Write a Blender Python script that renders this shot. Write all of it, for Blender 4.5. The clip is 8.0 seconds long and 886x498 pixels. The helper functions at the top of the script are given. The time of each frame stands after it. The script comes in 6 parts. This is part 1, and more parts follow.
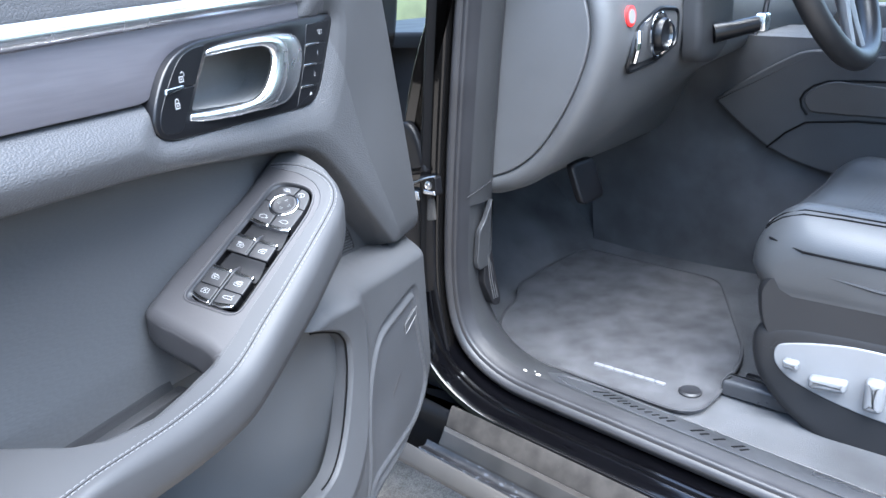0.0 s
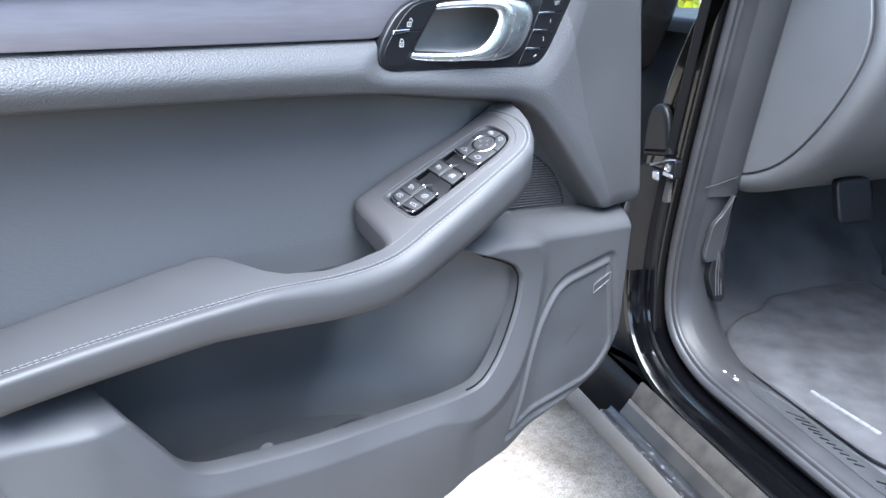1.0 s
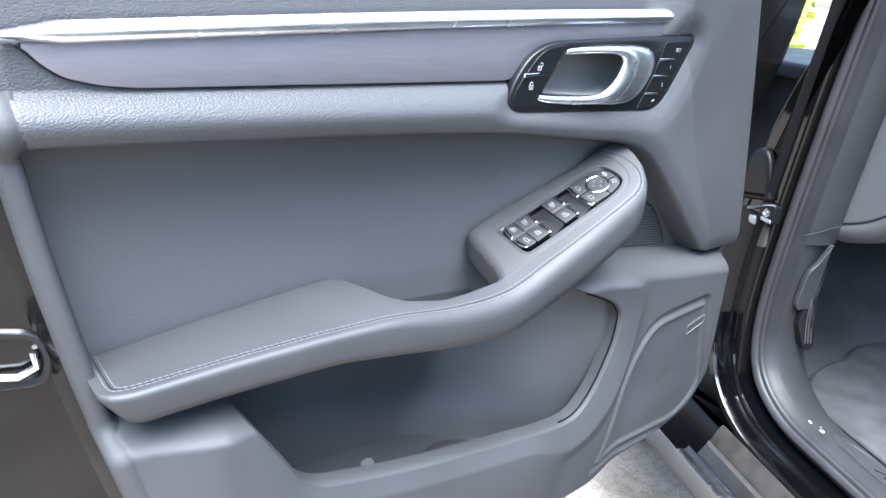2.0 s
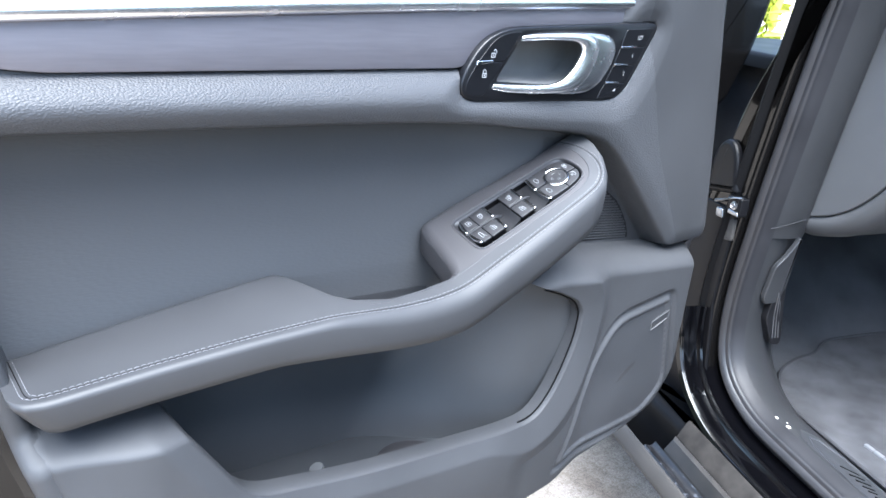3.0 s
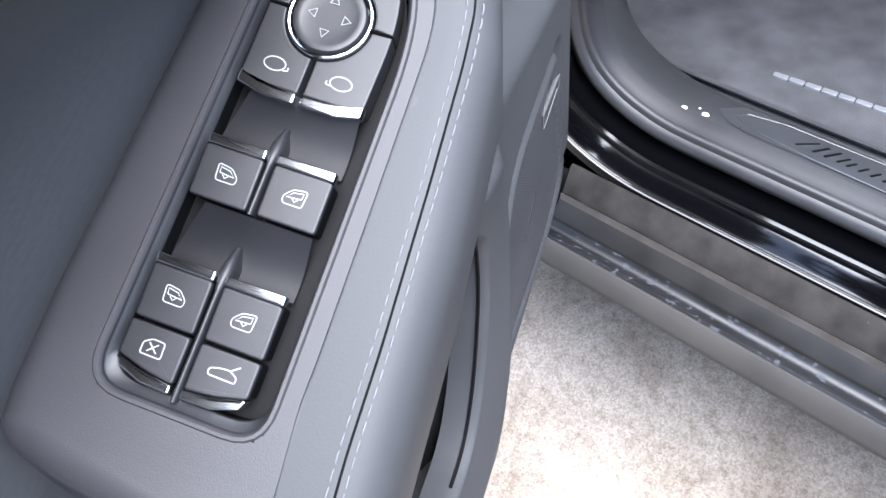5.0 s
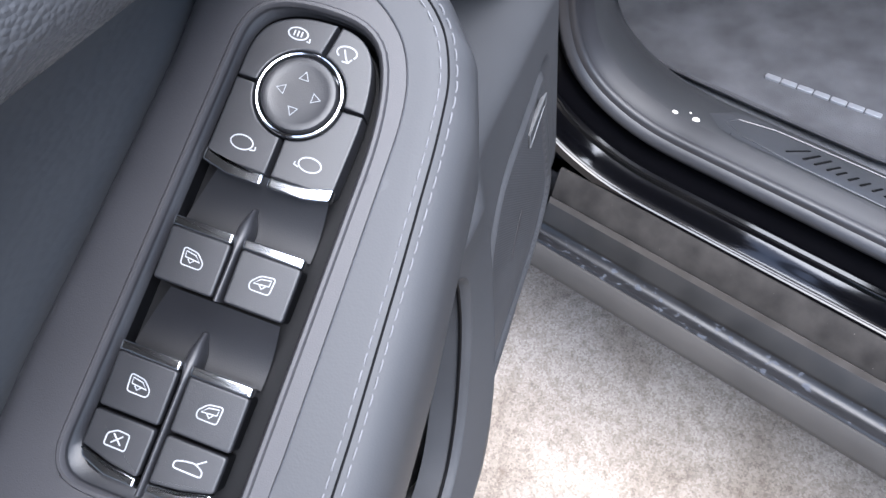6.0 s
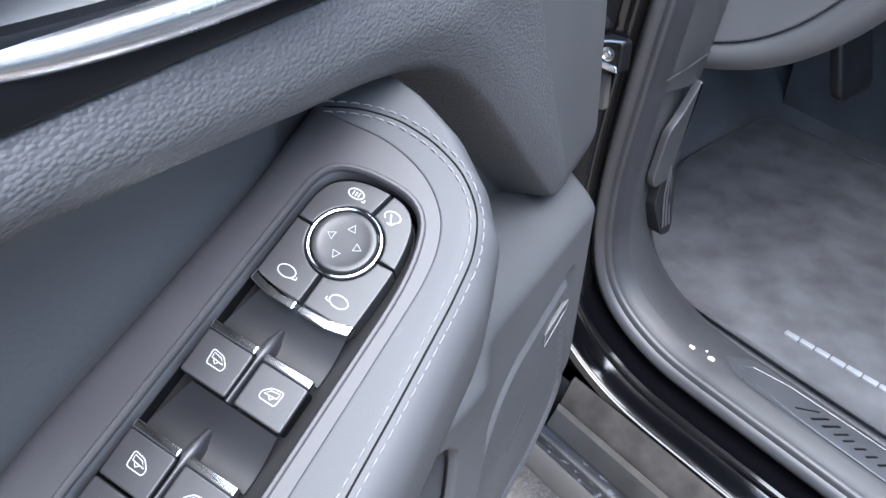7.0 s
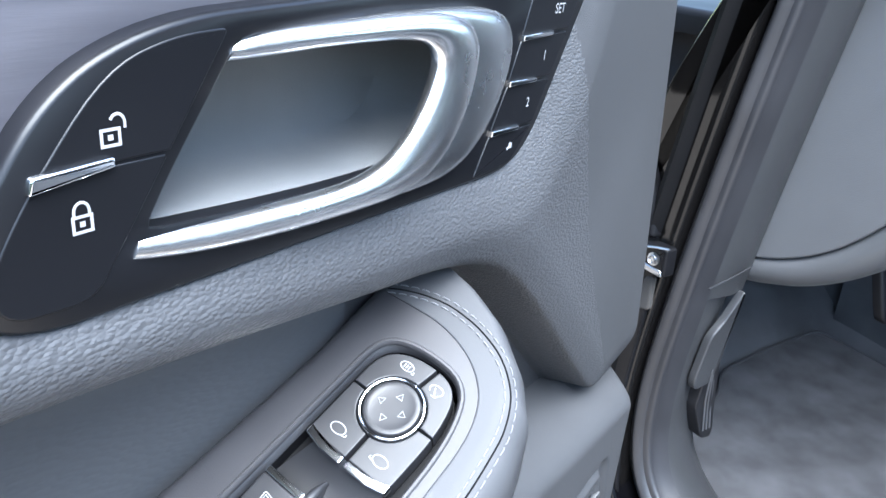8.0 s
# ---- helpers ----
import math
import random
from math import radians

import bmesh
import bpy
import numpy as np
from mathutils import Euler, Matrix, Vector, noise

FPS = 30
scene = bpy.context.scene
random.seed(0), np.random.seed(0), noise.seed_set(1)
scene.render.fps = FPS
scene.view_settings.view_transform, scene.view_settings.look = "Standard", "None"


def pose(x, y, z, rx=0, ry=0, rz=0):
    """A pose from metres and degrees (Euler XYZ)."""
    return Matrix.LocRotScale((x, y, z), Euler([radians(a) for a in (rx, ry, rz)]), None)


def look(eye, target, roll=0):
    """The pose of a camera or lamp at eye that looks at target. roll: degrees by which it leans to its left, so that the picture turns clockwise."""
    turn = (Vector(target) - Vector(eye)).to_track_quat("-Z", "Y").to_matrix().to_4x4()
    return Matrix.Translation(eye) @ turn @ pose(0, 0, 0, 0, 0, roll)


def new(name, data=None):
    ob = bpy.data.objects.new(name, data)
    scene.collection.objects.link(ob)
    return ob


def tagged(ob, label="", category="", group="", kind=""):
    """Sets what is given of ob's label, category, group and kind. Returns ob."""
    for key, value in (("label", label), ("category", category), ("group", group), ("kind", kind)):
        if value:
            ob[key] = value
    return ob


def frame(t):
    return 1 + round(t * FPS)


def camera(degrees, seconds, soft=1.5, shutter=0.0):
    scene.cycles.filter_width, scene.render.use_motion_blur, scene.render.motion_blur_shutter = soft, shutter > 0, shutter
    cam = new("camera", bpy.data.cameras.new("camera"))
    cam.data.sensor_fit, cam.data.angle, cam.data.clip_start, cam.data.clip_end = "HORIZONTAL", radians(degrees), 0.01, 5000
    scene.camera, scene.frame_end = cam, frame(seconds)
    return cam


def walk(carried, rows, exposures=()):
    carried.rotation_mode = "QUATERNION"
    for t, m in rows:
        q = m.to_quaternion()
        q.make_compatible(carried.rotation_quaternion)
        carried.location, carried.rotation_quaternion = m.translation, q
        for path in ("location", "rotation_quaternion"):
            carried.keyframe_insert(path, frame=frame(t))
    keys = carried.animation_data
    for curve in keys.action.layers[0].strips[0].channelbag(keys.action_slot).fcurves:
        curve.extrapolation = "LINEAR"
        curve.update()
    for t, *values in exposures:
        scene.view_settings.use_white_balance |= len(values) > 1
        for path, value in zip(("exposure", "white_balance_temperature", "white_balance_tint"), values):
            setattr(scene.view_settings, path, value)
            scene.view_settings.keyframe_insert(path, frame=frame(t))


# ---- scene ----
from mathutils.bvhtree import BVHTree

cam = camera(60.8, 8.0)

PATH = [
    (0, (-0.7431, -0.3980, 1.1288), (1.0213, 0.2780, 0.4732), -3.35),
    (0.5, (-0.7284, -0.4710, 1.1167), (0.8390, 0.5800, 0.4541), 0.31),
    (1, (-0.7560, -0.5910, 1.1260), (0.5338, 0.7687, 0.4276), 2.25),
    (1.5, (-0.8002, -0.5770, 1.1443), (0.3968, 0.8628, 0.4412), 4.12),
    (1.7, (-0.8137, -0.5620, 1.1525), (0.3661, 0.8951, 0.4562), 4.94),
    (2.8, (-0.8019, -0.5610, 1.1563), (0.3979, 0.9008, 0.5054), 5.10),
    (3, (-0.7695, -0.5530, 1.1502), (0.4519, 0.8662, 0.4474), 5.48),
    (3.5, (-0.6366, -0.4140, 1.1233), (0.6975, 0.7509, 0.1941), 4.07),
    (4, (-0.5036, -0.2300, 1.0954), (0.8765, 0.6169, -0.0785), -0.55),
    (4.5, (-0.4083, -0.1500, 1.0761), (0.8891, 0.4980, -0.3011), -5.42),
    (4.7, (-0.3708, -0.1320, 1.0694), (0.8720, 0.4670, -0.3785), -7.86),
    (5.8, (-0.3069, -0.1260, 1.0894), (0.7965, 0.4130, -0.4892), -9.71),
    (6, (-0.3029, -0.1270, 1.0896), (0.8197, 0.4161, -0.4740), -8.97),
    (6.5, (-0.2982, -0.1330, 1.0949), (0.9282, 0.4477, -0.3743), -4.55),
    (7, (-0.3278, -0.1440, 1.1031), (1.0959, 0.5890, -0.0951), 2.09),
    (7.5, (-0.3485, -0.1520, 1.1139), (1.1704, 0.7519, 0.1779), 5.09),
    (8, (-0.3563, -0.1620, 1.1264), (1.1843, 0.8242, 0.3177), 5.41),
]
walk(cam, [(t, look(eye, target, roll)) for t, eye, target, roll in PATH],
     exposures=[(0.0, 3.83, 5700, 6), (1.0, 3.83, 5750, 6), (1.5, 3.85, 5850, 6), (3.0, 3.68, 5750, 6), (3.5, 3.62, 5750, 6), (4.5, 3.44, 5850, 9), (5.8, 2.92, 5850, 11), (6.5, 3.12, 5850, 10),
                (7.0, 3.40, 5800, 9), (7.5, 3.70, 5700, 6), (8.0, 3.84, 5650, 5)])

# ---- world, sun, exposure ----
world = bpy.data.worlds.new("sky")
scene.world = world
world.use_nodes = True
wn = world.node_tree
sky = wn.nodes.new("ShaderNodeTexSky")
sky.sky_type, sky.sun_disc = 'NISHITA', False
sky.sun_elevation, sky.sun_rotation = radians(69), radians(219)
sky.air_density, sky.dust_density = 1.2, 3.0
wn.links.new(sky.outputs[0], wn.nodes["Background"].inputs[0])
wn.nodes["Background"].inputs[1].default_value = 0.095
sun = new("sun", bpy.data.lights.new("sun", 'SUN'))
sun.data.energy, sun.data.angle, sun.data.color = 2.1, radians(64), (1.0, 0.985, 0.97)
sun.matrix_world = look((0, 0, 5), (1.25, 1.45, 0.0))


# ---- materials ----
def nodes_of(name):
    m = bpy.data.materials.new(name)
    m.use_nodes = True
    return m, m.node_tree.nodes, m.node_tree.links


def surface(name, color, rough=0.5, metal=0.0, grain=0.0, scale=400.0, mottled=0.15, mscale=9.0, cell=False,
            coat=0.0, rough_var=0.12, depth=0.0006, sheen=0.0, stretch=(1, 1, 1), spec=0.5):
    """A solid surface: colour mottled at one scale, relief at a finer one, roughness that varies."""
    m, n, l = nodes_of(name)
    b = n["Principled BSDF"]
    tc = n.new("ShaderNodeTexCoord")
    mp = n.new("ShaderNodeMapping")
    mp.inputs["Scale"].default_value = stretch
    l.new(tc.outputs["Object"], mp.inputs[0])
    big = n.new("ShaderNodeTexNoise")
    big.inputs["Scale"].default_value, big.inputs["Detail"].default_value = mscale, 6
    l.new(mp.outputs[0], big.inputs["Vector"])
    ramp = n.new("ShaderNodeMapRange")
    ramp.inputs[1].default_value, ramp.inputs[2].default_value = 0.32, 0.68
    ramp.inputs[3].default_value, ramp.inputs[4].default_value = 1 - mottled, 1 + mottled
    l.new(big.outputs["Fac"], ramp.inputs[0])
    mul = n.new("ShaderNodeVectorMath")
    mul.operation = 'SCALE'
    mul.inputs[0].default_value = color
    l.new(ramp.outputs[0], mul.inputs["Scale"])
    l.new(mul.outputs[0], b.inputs["Base Color"])
    rr = n.new("ShaderNodeMapRange")
    rr.inputs[3].default_value, rr.inputs[4].default_value = max(0.02, rough - rough_var), min(1, rough + rough_var)
    l.new(big.outputs["Fac"], rr.inputs[0])
    l.new(rr.outputs[0], b.inputs["Roughness"])
    b.inputs["Metallic"].default_value = metal
    b.inputs["Coat Weight"].default_value = coat
    b.inputs["Coat Roughness"].default_value = 0.04
    b.inputs["Sheen Weight"].default_value = sheen
    b.inputs["Specular IOR Level"].default_value = spec
    if grain:
        tex = n.new("ShaderNodeTexVoronoi" if cell else "ShaderNodeTexNoise")
        tex.inputs["Scale"].default_value = scale
        if cell:
            tex.feature = 'SMOOTH_F1'
            tex.inputs["Smoothness"].default_value = 0.25
            wob = n.new("ShaderNodeTexNoise")
            wob.inputs["Scale"].default_value = scale * 0.6
            add = n.new("ShaderNodeVectorMath")
            add.operation = 'MULTIPLY_ADD'
            add.inputs[1].default_value = (0.5 / scale,) * 3
            l.new(mp.outputs[0], wob.inputs["Vector"])
            l.new(wob.outputs["Color"], add.inputs[0])
            l.new(mp.outputs[0], add.inputs[2])
            l.new(add.outputs[0], tex.inputs["Vector"])
        else:
            tex.inputs["Detail"].default_value = 4
            l.new(mp.outputs[0], tex.inputs["Vector"])
        bump = n.new("ShaderNodeBump")
        bump.inputs["Strength"].default_value = grain
        bump.inputs["Distance"].default_value = depth
        bump.invert = cell
        l.new(tex.outputs[0], bump.inputs["Height"])
        l.new(bump.outputs[0], b.inputs["Normal"])
    return m


leather = surface("black_leather", (0.033, 0.034, 0.037), 0.52, grain=0.55, scale=820, cell=True, mscale=5, mottled=0.08, rough_var=0.06, depth=0.0007, spec=0.38, stretch=(0.6, 1, 1))
smooth_leather = surface("smooth_black_leather", (0.0255, 0.026, 0.028), 0.52, grain=0.12, scale=1300, cell=True, mscale=6, depth=0.0002, spec=0.26)
panel_leather = surface("panel_leather", (0.0375, 0.0392, 0.0425), 0.55, grain=0.22, scale=560, cell=True, mscale=4, depth=0.0005, stretch=(0.3, 1, 1))
plastic = surface("soft_black_plastic", (0.0295, 0.0303, 0.0328), 0.58, grain=0.3, scale=1500, mscale=6, rough_var=0.05, spec=0.25)
shaded_cup_plastic = surface("shaded_cup_plastic", (0.018, 0.0185, 0.021), 0.6, grain=0.2, scale=1600, mscale=8, spec=0.32)
bin_plastic = surface("bin_plastic", (0.026, 0.0275, 0.030), 0.5, grain=0.2, scale=1600, mscale=8, spec=0.4)
hard_plastic = surface("hard_dark_plastic", (0.022, 0.0225, 0.0245), 0.4, grain=0.2, scale=1800, mscale=8)
switch_plastic = surface("switch_plastic", (0.0115, 0.0115, 0.013), 0.42, grain=0.12, scale=2500, mscale=30, spec=0.4)
frame_plastic = surface("warm_grey_frame_plastic", (0.0245, 0.0236, 0.0255), 0.5, spec=0.36, grain=0.15, scale=2200, mscale=12)
dash_plastic = surface("dash_plastic", (0.062, 0.063, 0.066), 0.52, grain=0.4, scale=1300, mscale=5)
satin_black = surface("satin_black", (0.03, 0.031, 0.034), 0.3, grain=0.15, scale=900, mscale=10)
wheel_leather = surface("wheel_leather", (0.012, 0.012, 0.013), 0.45, grain=0.2, scale=900, cell=True, depth=0.0003, spec=0.35)
seat_trim = surface("seat_trim", (0.013, 0.0133, 0.0148), 0.5, grain=0.2, scale=1500, mscale=6, spec=0.35)
seat_leather = surface("seat_leather", (0.036, 0.038, 0.041), 0.45, grain=0.4, scale=700, cell=True, mscale=5, depth=0.0003)
gloss_black = surface("piano_black", (0.004, 0.0042, 0.0052), 0.30, spec=0.26, mottled=0.1, rough_var=0.05)
brushed = surface("brushed_dark_metal", (0.15, 0.145, 0.165), 0.45, metal=0.7, grain=0.22, scale=130, stretch=(1, 14, 14), mscale=30, mottled=0.05, rough_var=0.06, depth=0.0002)
chrome = surface("satin_chrome", (0.85, 0.85, 0.86), 0.26, metal=1.0, mottled=0.05, rough_var=0.06, mscale=20)
edge_chrome = surface("edge_chrome", (0.80, 0.81, 0.83), 0.14, metal=1.0, mottled=0.05, rough_var=0.05, mscale=40)
frame_black = surface("dusty_black_frame", (0.004, 0.004, 0.0048), 0.42, mottled=0.2, mscale=40, spec=0.14)
deep_black = surface("deep_black_plastic", (0.002, 0.002, 0.0024), 0.55, mottled=0.2, spec=0.1)
well_plastic = surface("well_plastic", (0.0065, 0.0065, 0.0075), 0.45, grain=0.1, scale=2500, mscale=20, spec=0.22)
recess_plastic = surface("recess_plastic", (0.085, 0.088, 0.091), 0.7, grain=0.2, scale=1800, mscale=15, spec=0.3)
satin = surface("satin_metal", (0.72, 0.73, 0.75), 0.26, metal=1.0, mottled=0.06, rough_var=0.08, mscale=30)
hinge_metal = surface("hinge_metal", (0.30, 0.31, 0.33), 0.35, metal=1.0, mottled=0.15, mscale=60)
bright_chrome = surface("bright_chrome", (0.85, 0.86, 0.88), 0.06, metal=1.0, mottled=0.03, rough_var=0.03)
paint = surface("black_paint", (0.002, 0.002, 0.0026), 0.08, coat=1.0, mottled=0.1, rough_var=0.03, mscale=3)
jamb_paint = surface("jamb_paint", (0.0012, 0.0012, 0.0016), 0.10, mottled=0.15, rough_var=0.03, mscale=6, spec=0.4)
lit_rib_paint = surface("lit_rib_paint", (0.034, 0.0305, 0.028), 0.35, mottled=0.2, mscale=40, spec=0.4)
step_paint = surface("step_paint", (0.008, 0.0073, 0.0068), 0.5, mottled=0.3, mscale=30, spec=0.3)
door_paint = surface("dull_black_paint", (0.003, 0.0028, 0.0028), 0.16, coat=0.1, mottled=0.2, mscale=5, spec=0.22)
cladding = surface("grey_cladding_plastic", (0.026, 0.0235, 0.0215), 0.85, grain=0.3, scale=900, mscale=12, mottled=0.25)
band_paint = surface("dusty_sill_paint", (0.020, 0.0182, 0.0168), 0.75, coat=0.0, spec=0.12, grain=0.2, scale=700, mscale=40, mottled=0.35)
interior_plastic = surface("interior_plastic", (0.0195, 0.020, 0.0215), 0.44, grain=0.25, scale=1500, mscale=6, spec=0.45)
rubber = surface("seal_rubber", (0.014, 0.014, 0.016), 0.45, spec=0.4, grain=0.15, scale=1200, mscale=20)
carpet = surface("black_carpet", (0.056, 0.0574, 0.0615), 0.95, grain=0.9, scale=900, mscale=6, mottled=0.4, depth=0.002, sheen=0.03, spec=0.12)
carpet_in_shade = surface("black_carpet_in_shade", (0.022, 0.0225, 0.0245), 0.95, grain=0.6, scale=900, mscale=7, mottled=0.3, depth=0.0015, spec=0.08)
binding = surface("mat_binding", (0.040, 0.040, 0.043), 0.8, grain=0.4, scale=1200, mscale=20, spec=0.2)
mat_pile = surface("velour_mat", (0.052, 0.052, 0.0555), 0.95, grain=0.9, scale=1100, mscale=16, mottled=0.35, depth=0.0015, sheen=0.04, spec=0.12)


def ribbed(name, scale, direction, color, strength=0.25, depth=0.0008):
    """Dark plastic with fine parallel ribs."""
    m = surface(name, color, 0.5, grain=0.2, scale=1800, mscale=8)
    n, l = m.node_tree.nodes, m.node_tree.links
    tc = n.new("ShaderNodeTexCoord")
    w = n.new("ShaderNodeTexWave")
    w.bands_direction = direction
    w.inputs["Scale"].default_value, w.inputs["Distortion"].default_value = scale, 0.0
    l.new(tc.outputs["Object"], w.inputs["Vector"])
    bump = n.new("ShaderNodeBump")
    bump.inputs["Strength"].default_value, bump.inputs["Distance"].default_value = strength, depth
    l.new(w.outputs["Fac"], bump.inputs["Height"])
    l.new(bump.outputs[0], n["Principled BSDF"].inputs["Normal"])
    return m


mesh_plastic = ribbed("speaker_mesh", 240, 'DIAGONAL', (0.026, 0.027, 0.030), 0.2, 0.0005)
silver = surface("silver_plastic", (0.20, 0.205, 0.215), 0.45, metal=0.4, mottled=0.05, mscale=15)
icon_white = surface("white_print", (0.21, 0.215, 0.225), 0.5, mottled=0.03)
thread = surface("grey_thread", (0.092, 0.092, 0.098), 0.8, mottled=0.15, mscale=300)
red_ring = surface("red_print", (0.75, 0.03, 0.03), 0.4)


def flecked(m, amount, scale, colour=(0.5, 0.47, 0.42, 1)):
    """Adds dry flecks of dirt, with a shape of their own, to a surface."""
    n, l = m.node_tree.nodes, m.node_tree.links
    b = n["Principled BSDF"]
    tc = n.new("ShaderNodeTexCoord")
    t = n.new("ShaderNodeTexNoise")
    t.inputs["Scale"].default_value, t.inputs["Detail"].default_value = scale, 3
    l.new(tc.outputs["Object"], t.inputs["Vector"])
    k = n.new("ShaderNodeMapRange")
    k.inputs[1].default_value, k.inputs[2].default_value = amount, amount + 0.05
    l.new(t.outputs["Fac"], k.inputs[0])
    for name, value in (("Base Color", colour), ("Roughness", (0.9,) * 4)):
        mx = n.new("ShaderNodeMix")
        mx.data_type = 'RGBA'
        l.new(k.outputs[0], mx.inputs[0])
        l.new(b.inputs[name].links[0].from_socket, mx.inputs[6])
        mx.inputs[7].default_value = value
        l.new(mx.outputs[2], b.inputs[name])
    return m


gutter_paint = flecked(surface("dirty_gutter_paint", (0.008, 0.008, 0.009), 0.4, coat=0.05, mottled=0.2, mscale=20, spec=0.3), 0.60, 120, (0.035, 0.038, 0.046, 1))
flecked(band_paint, 0.74, 260, (0.12, 0.11, 0.10, 1))
badge_grey = surface("badge_grey", (0.060, 0.062, 0.065), 0.5, mottled=0.05)
dust = surface("pale_dust", (0.6, 0.56, 0.5), 0.9)


def concrete_material():
    """Weathered concrete: fine stones of many tones in a pale binder, with broad stains."""
    m, n, l = nodes_of("pale_concrete")
    b = n["Principled BSDF"]
    tc = n.new("ShaderNodeTexCoord")
    stones = n.new("ShaderNodeTexVoronoi")
    stones.inputs["Scale"].default_value = 330
    fine, mid, wide = (n.new("ShaderNodeTexNoise") for _ in range(3))
    for t, scale, detail in ((fine, 600, 4), (mid, 45, 6), (wide, 5, 8)):
        t.inputs["Scale"].default_value, t.inputs["Detail"].default_value = scale, detail
    for t in (stones, fine, mid, wide):
        l.new(tc.outputs["Object"], t.inputs["Vector"])
    sep = n.new("ShaderNodeSeparateColor")
    l.new(stones.outputs["Color"], sep.inputs[0])
    tone = n.new("ShaderNodeMath")
    tone.operation = 'MULTIPLY_ADD'
    tone.inputs[1].default_value = 0.55
    l.new(sep.outputs[0], tone.inputs[0])
    half = n.new("ShaderNodeMath")
    half.operation = 'MULTIPLY'
    half.inputs[1].default_value = 0.5
    l.new(fine.outputs["Fac"], half.inputs[0])
    l.new(half.outputs[0], tone.inputs[2])
    r1 = n.new("ShaderNodeValToRGB")
    r1.color_ramp.elements[0].position, r1.color_ramp.elements[1].position = 0.1, 0.75
    r1.color_ramp.elements[0].color, r1.color_ramp.elements[1].color = (0.170, 0.142, 0.114, 1), (0.325, 0.283, 0.238, 1)
    l.new(tone.outputs[0], r1.inputs[0])
    out = r1.outputs[0]
    for t, lo, dark in ((mid, 0.3, (0.74, 0.72, 0.70, 1)), (wide, 0.36, (0.62, 0.59, 0.56, 1))):
        r = n.new("ShaderNodeValToRGB")
        r.color_ramp.elements[0].position, r.color_ramp.elements[1].position = lo, lo + 0.22
        r.color_ramp.elements[0].color, r.color_ramp.elements[1].color = dark, (1, 1, 1, 1)
        l.new(t.outputs["Fac"], r.inputs[0])
        mx = n.new("ShaderNodeVectorMath")
        mx.operation = 'MULTIPLY'
        l.new(out, mx.inputs[0])
        l.new(r.outputs[0], mx.inputs[1])
        out = mx.outputs[0]
    l.new(out, b.inputs["Base Color"])
    b.inputs["Roughness"].default_value = 0.9
    b.inputs["Specular IOR Level"].default_value = 0.2
    bump = n.new("ShaderNodeBump")
    bump.inputs["Strength"].default_value, bump.inputs["Distance"].default_value = 0.35, 0.001
    l.new(tone.outputs[0], bump.inputs["Height"])
    l.new(bump.outputs[0], b.inputs["Normal"])
    return m


concrete = concrete_material()

# ---- building helpers ----
PLACE = {}


def thing(name, base, label, category, kind="", group=""):
    """An Empty at the thing's base that carries its parts."""
    ob = new(name)
    ob.location = base
    ob.empty_display_size = 0.05
    PLACE[ob] = Vector(base)
    return tagged(ob, label, category, group, kind)


def part(name, bm, material, parent=None, label="", sharp=38, flat=False):
    """Links a bmesh, in world metres, as one mesh object under a thing or a part."""
    if isinstance(bm, tuple):
        me = bpy.data.meshes.new(name)
        me.from_pydata(*bm)
    else:
        bmesh.ops.recalc_face_normals(bm, faces=bm.faces[:])
        me = bpy.data.meshes.new(name)
        bm.to_mesh(me)
        bm.free()
    co = np.empty(len(me.vertices) * 3)
    me.vertices.foreach_get("co", co)
    co = co.reshape(-1, 3)
    c = Vector((co.min(0) + co.max(0)) / 2)
    me.transform(Matrix.Translation(-c))
    me.materials.append(material)
    if not flat:
        me.polygons.foreach_set("use_smooth", [True] * len(me.polygons))
        me.set_sharp_from_angle(angle=radians(sharp))
    ob = new(name, me)
    PLACE[ob] = c
    if parent:
        while parent.parent and parent.parent.parent:
            parent = parent.parent
        ob.parent = parent
        ob.location = c - PLACE[parent]
    else:
        ob.location = c
    if label:
        ob["label"] = label
    return ob


def area(poly):
    return sum(a[0] * b[1] - b[0] * a[1] for a, b in zip(poly, poly[1:] + poly[:1])) / 2


def rounded(poly, r, n=5):
    """The polygon with its corners rounded; r is one radius or one per corner."""
    out = []
    k = len(poly)
    for i, p in enumerate(poly):
        p = Vector(p)
        a, b = Vector(poly[i - 1]) - p, Vector(poly[(i + 1) % k]) - p
        rad = r[i] if isinstance(r, (list, tuple)) else r
        da, db = min(rad, a.length * 0.48), min(rad, b.length * 0.48)
        s, e = p + a.normalized() * da, p + b.normalized() * db
        for j in range(n + 1):
            t = j / n
            out.append(tuple((1 - t) ** 2 * s + 2 * t * (1 - t) * p + t * t * e))
    return out


def inset(poly, d):
    """The polygon moved inwards by d."""
    sign = 1 if area(poly) > 0 else -1
    out, k = [], len(poly)
    for i in range(k):
        p0, p, p1 = Vector(poly[i - 1]), Vector(poly[i]), Vector(poly[(i + 1) % k])
        e0, e1 = (p - p0), (p1 - p)
        if e0.length < 1e-9:
            e0 = e1
        if e1.length < 1e-9:
            e1 = e0
        e0, e1 = e0.normalized(), e1.normalized()
        n0, n1 = Vector((-e0.y, e0.x)) * sign, Vector((-e1.y, e1.x)) * sign
        m = n0 + n1
        m = m / max(0.35, m.length_squared / 2) if m.length > 1e-6 else n0
        out.append(tuple(p + m * d))
    return out


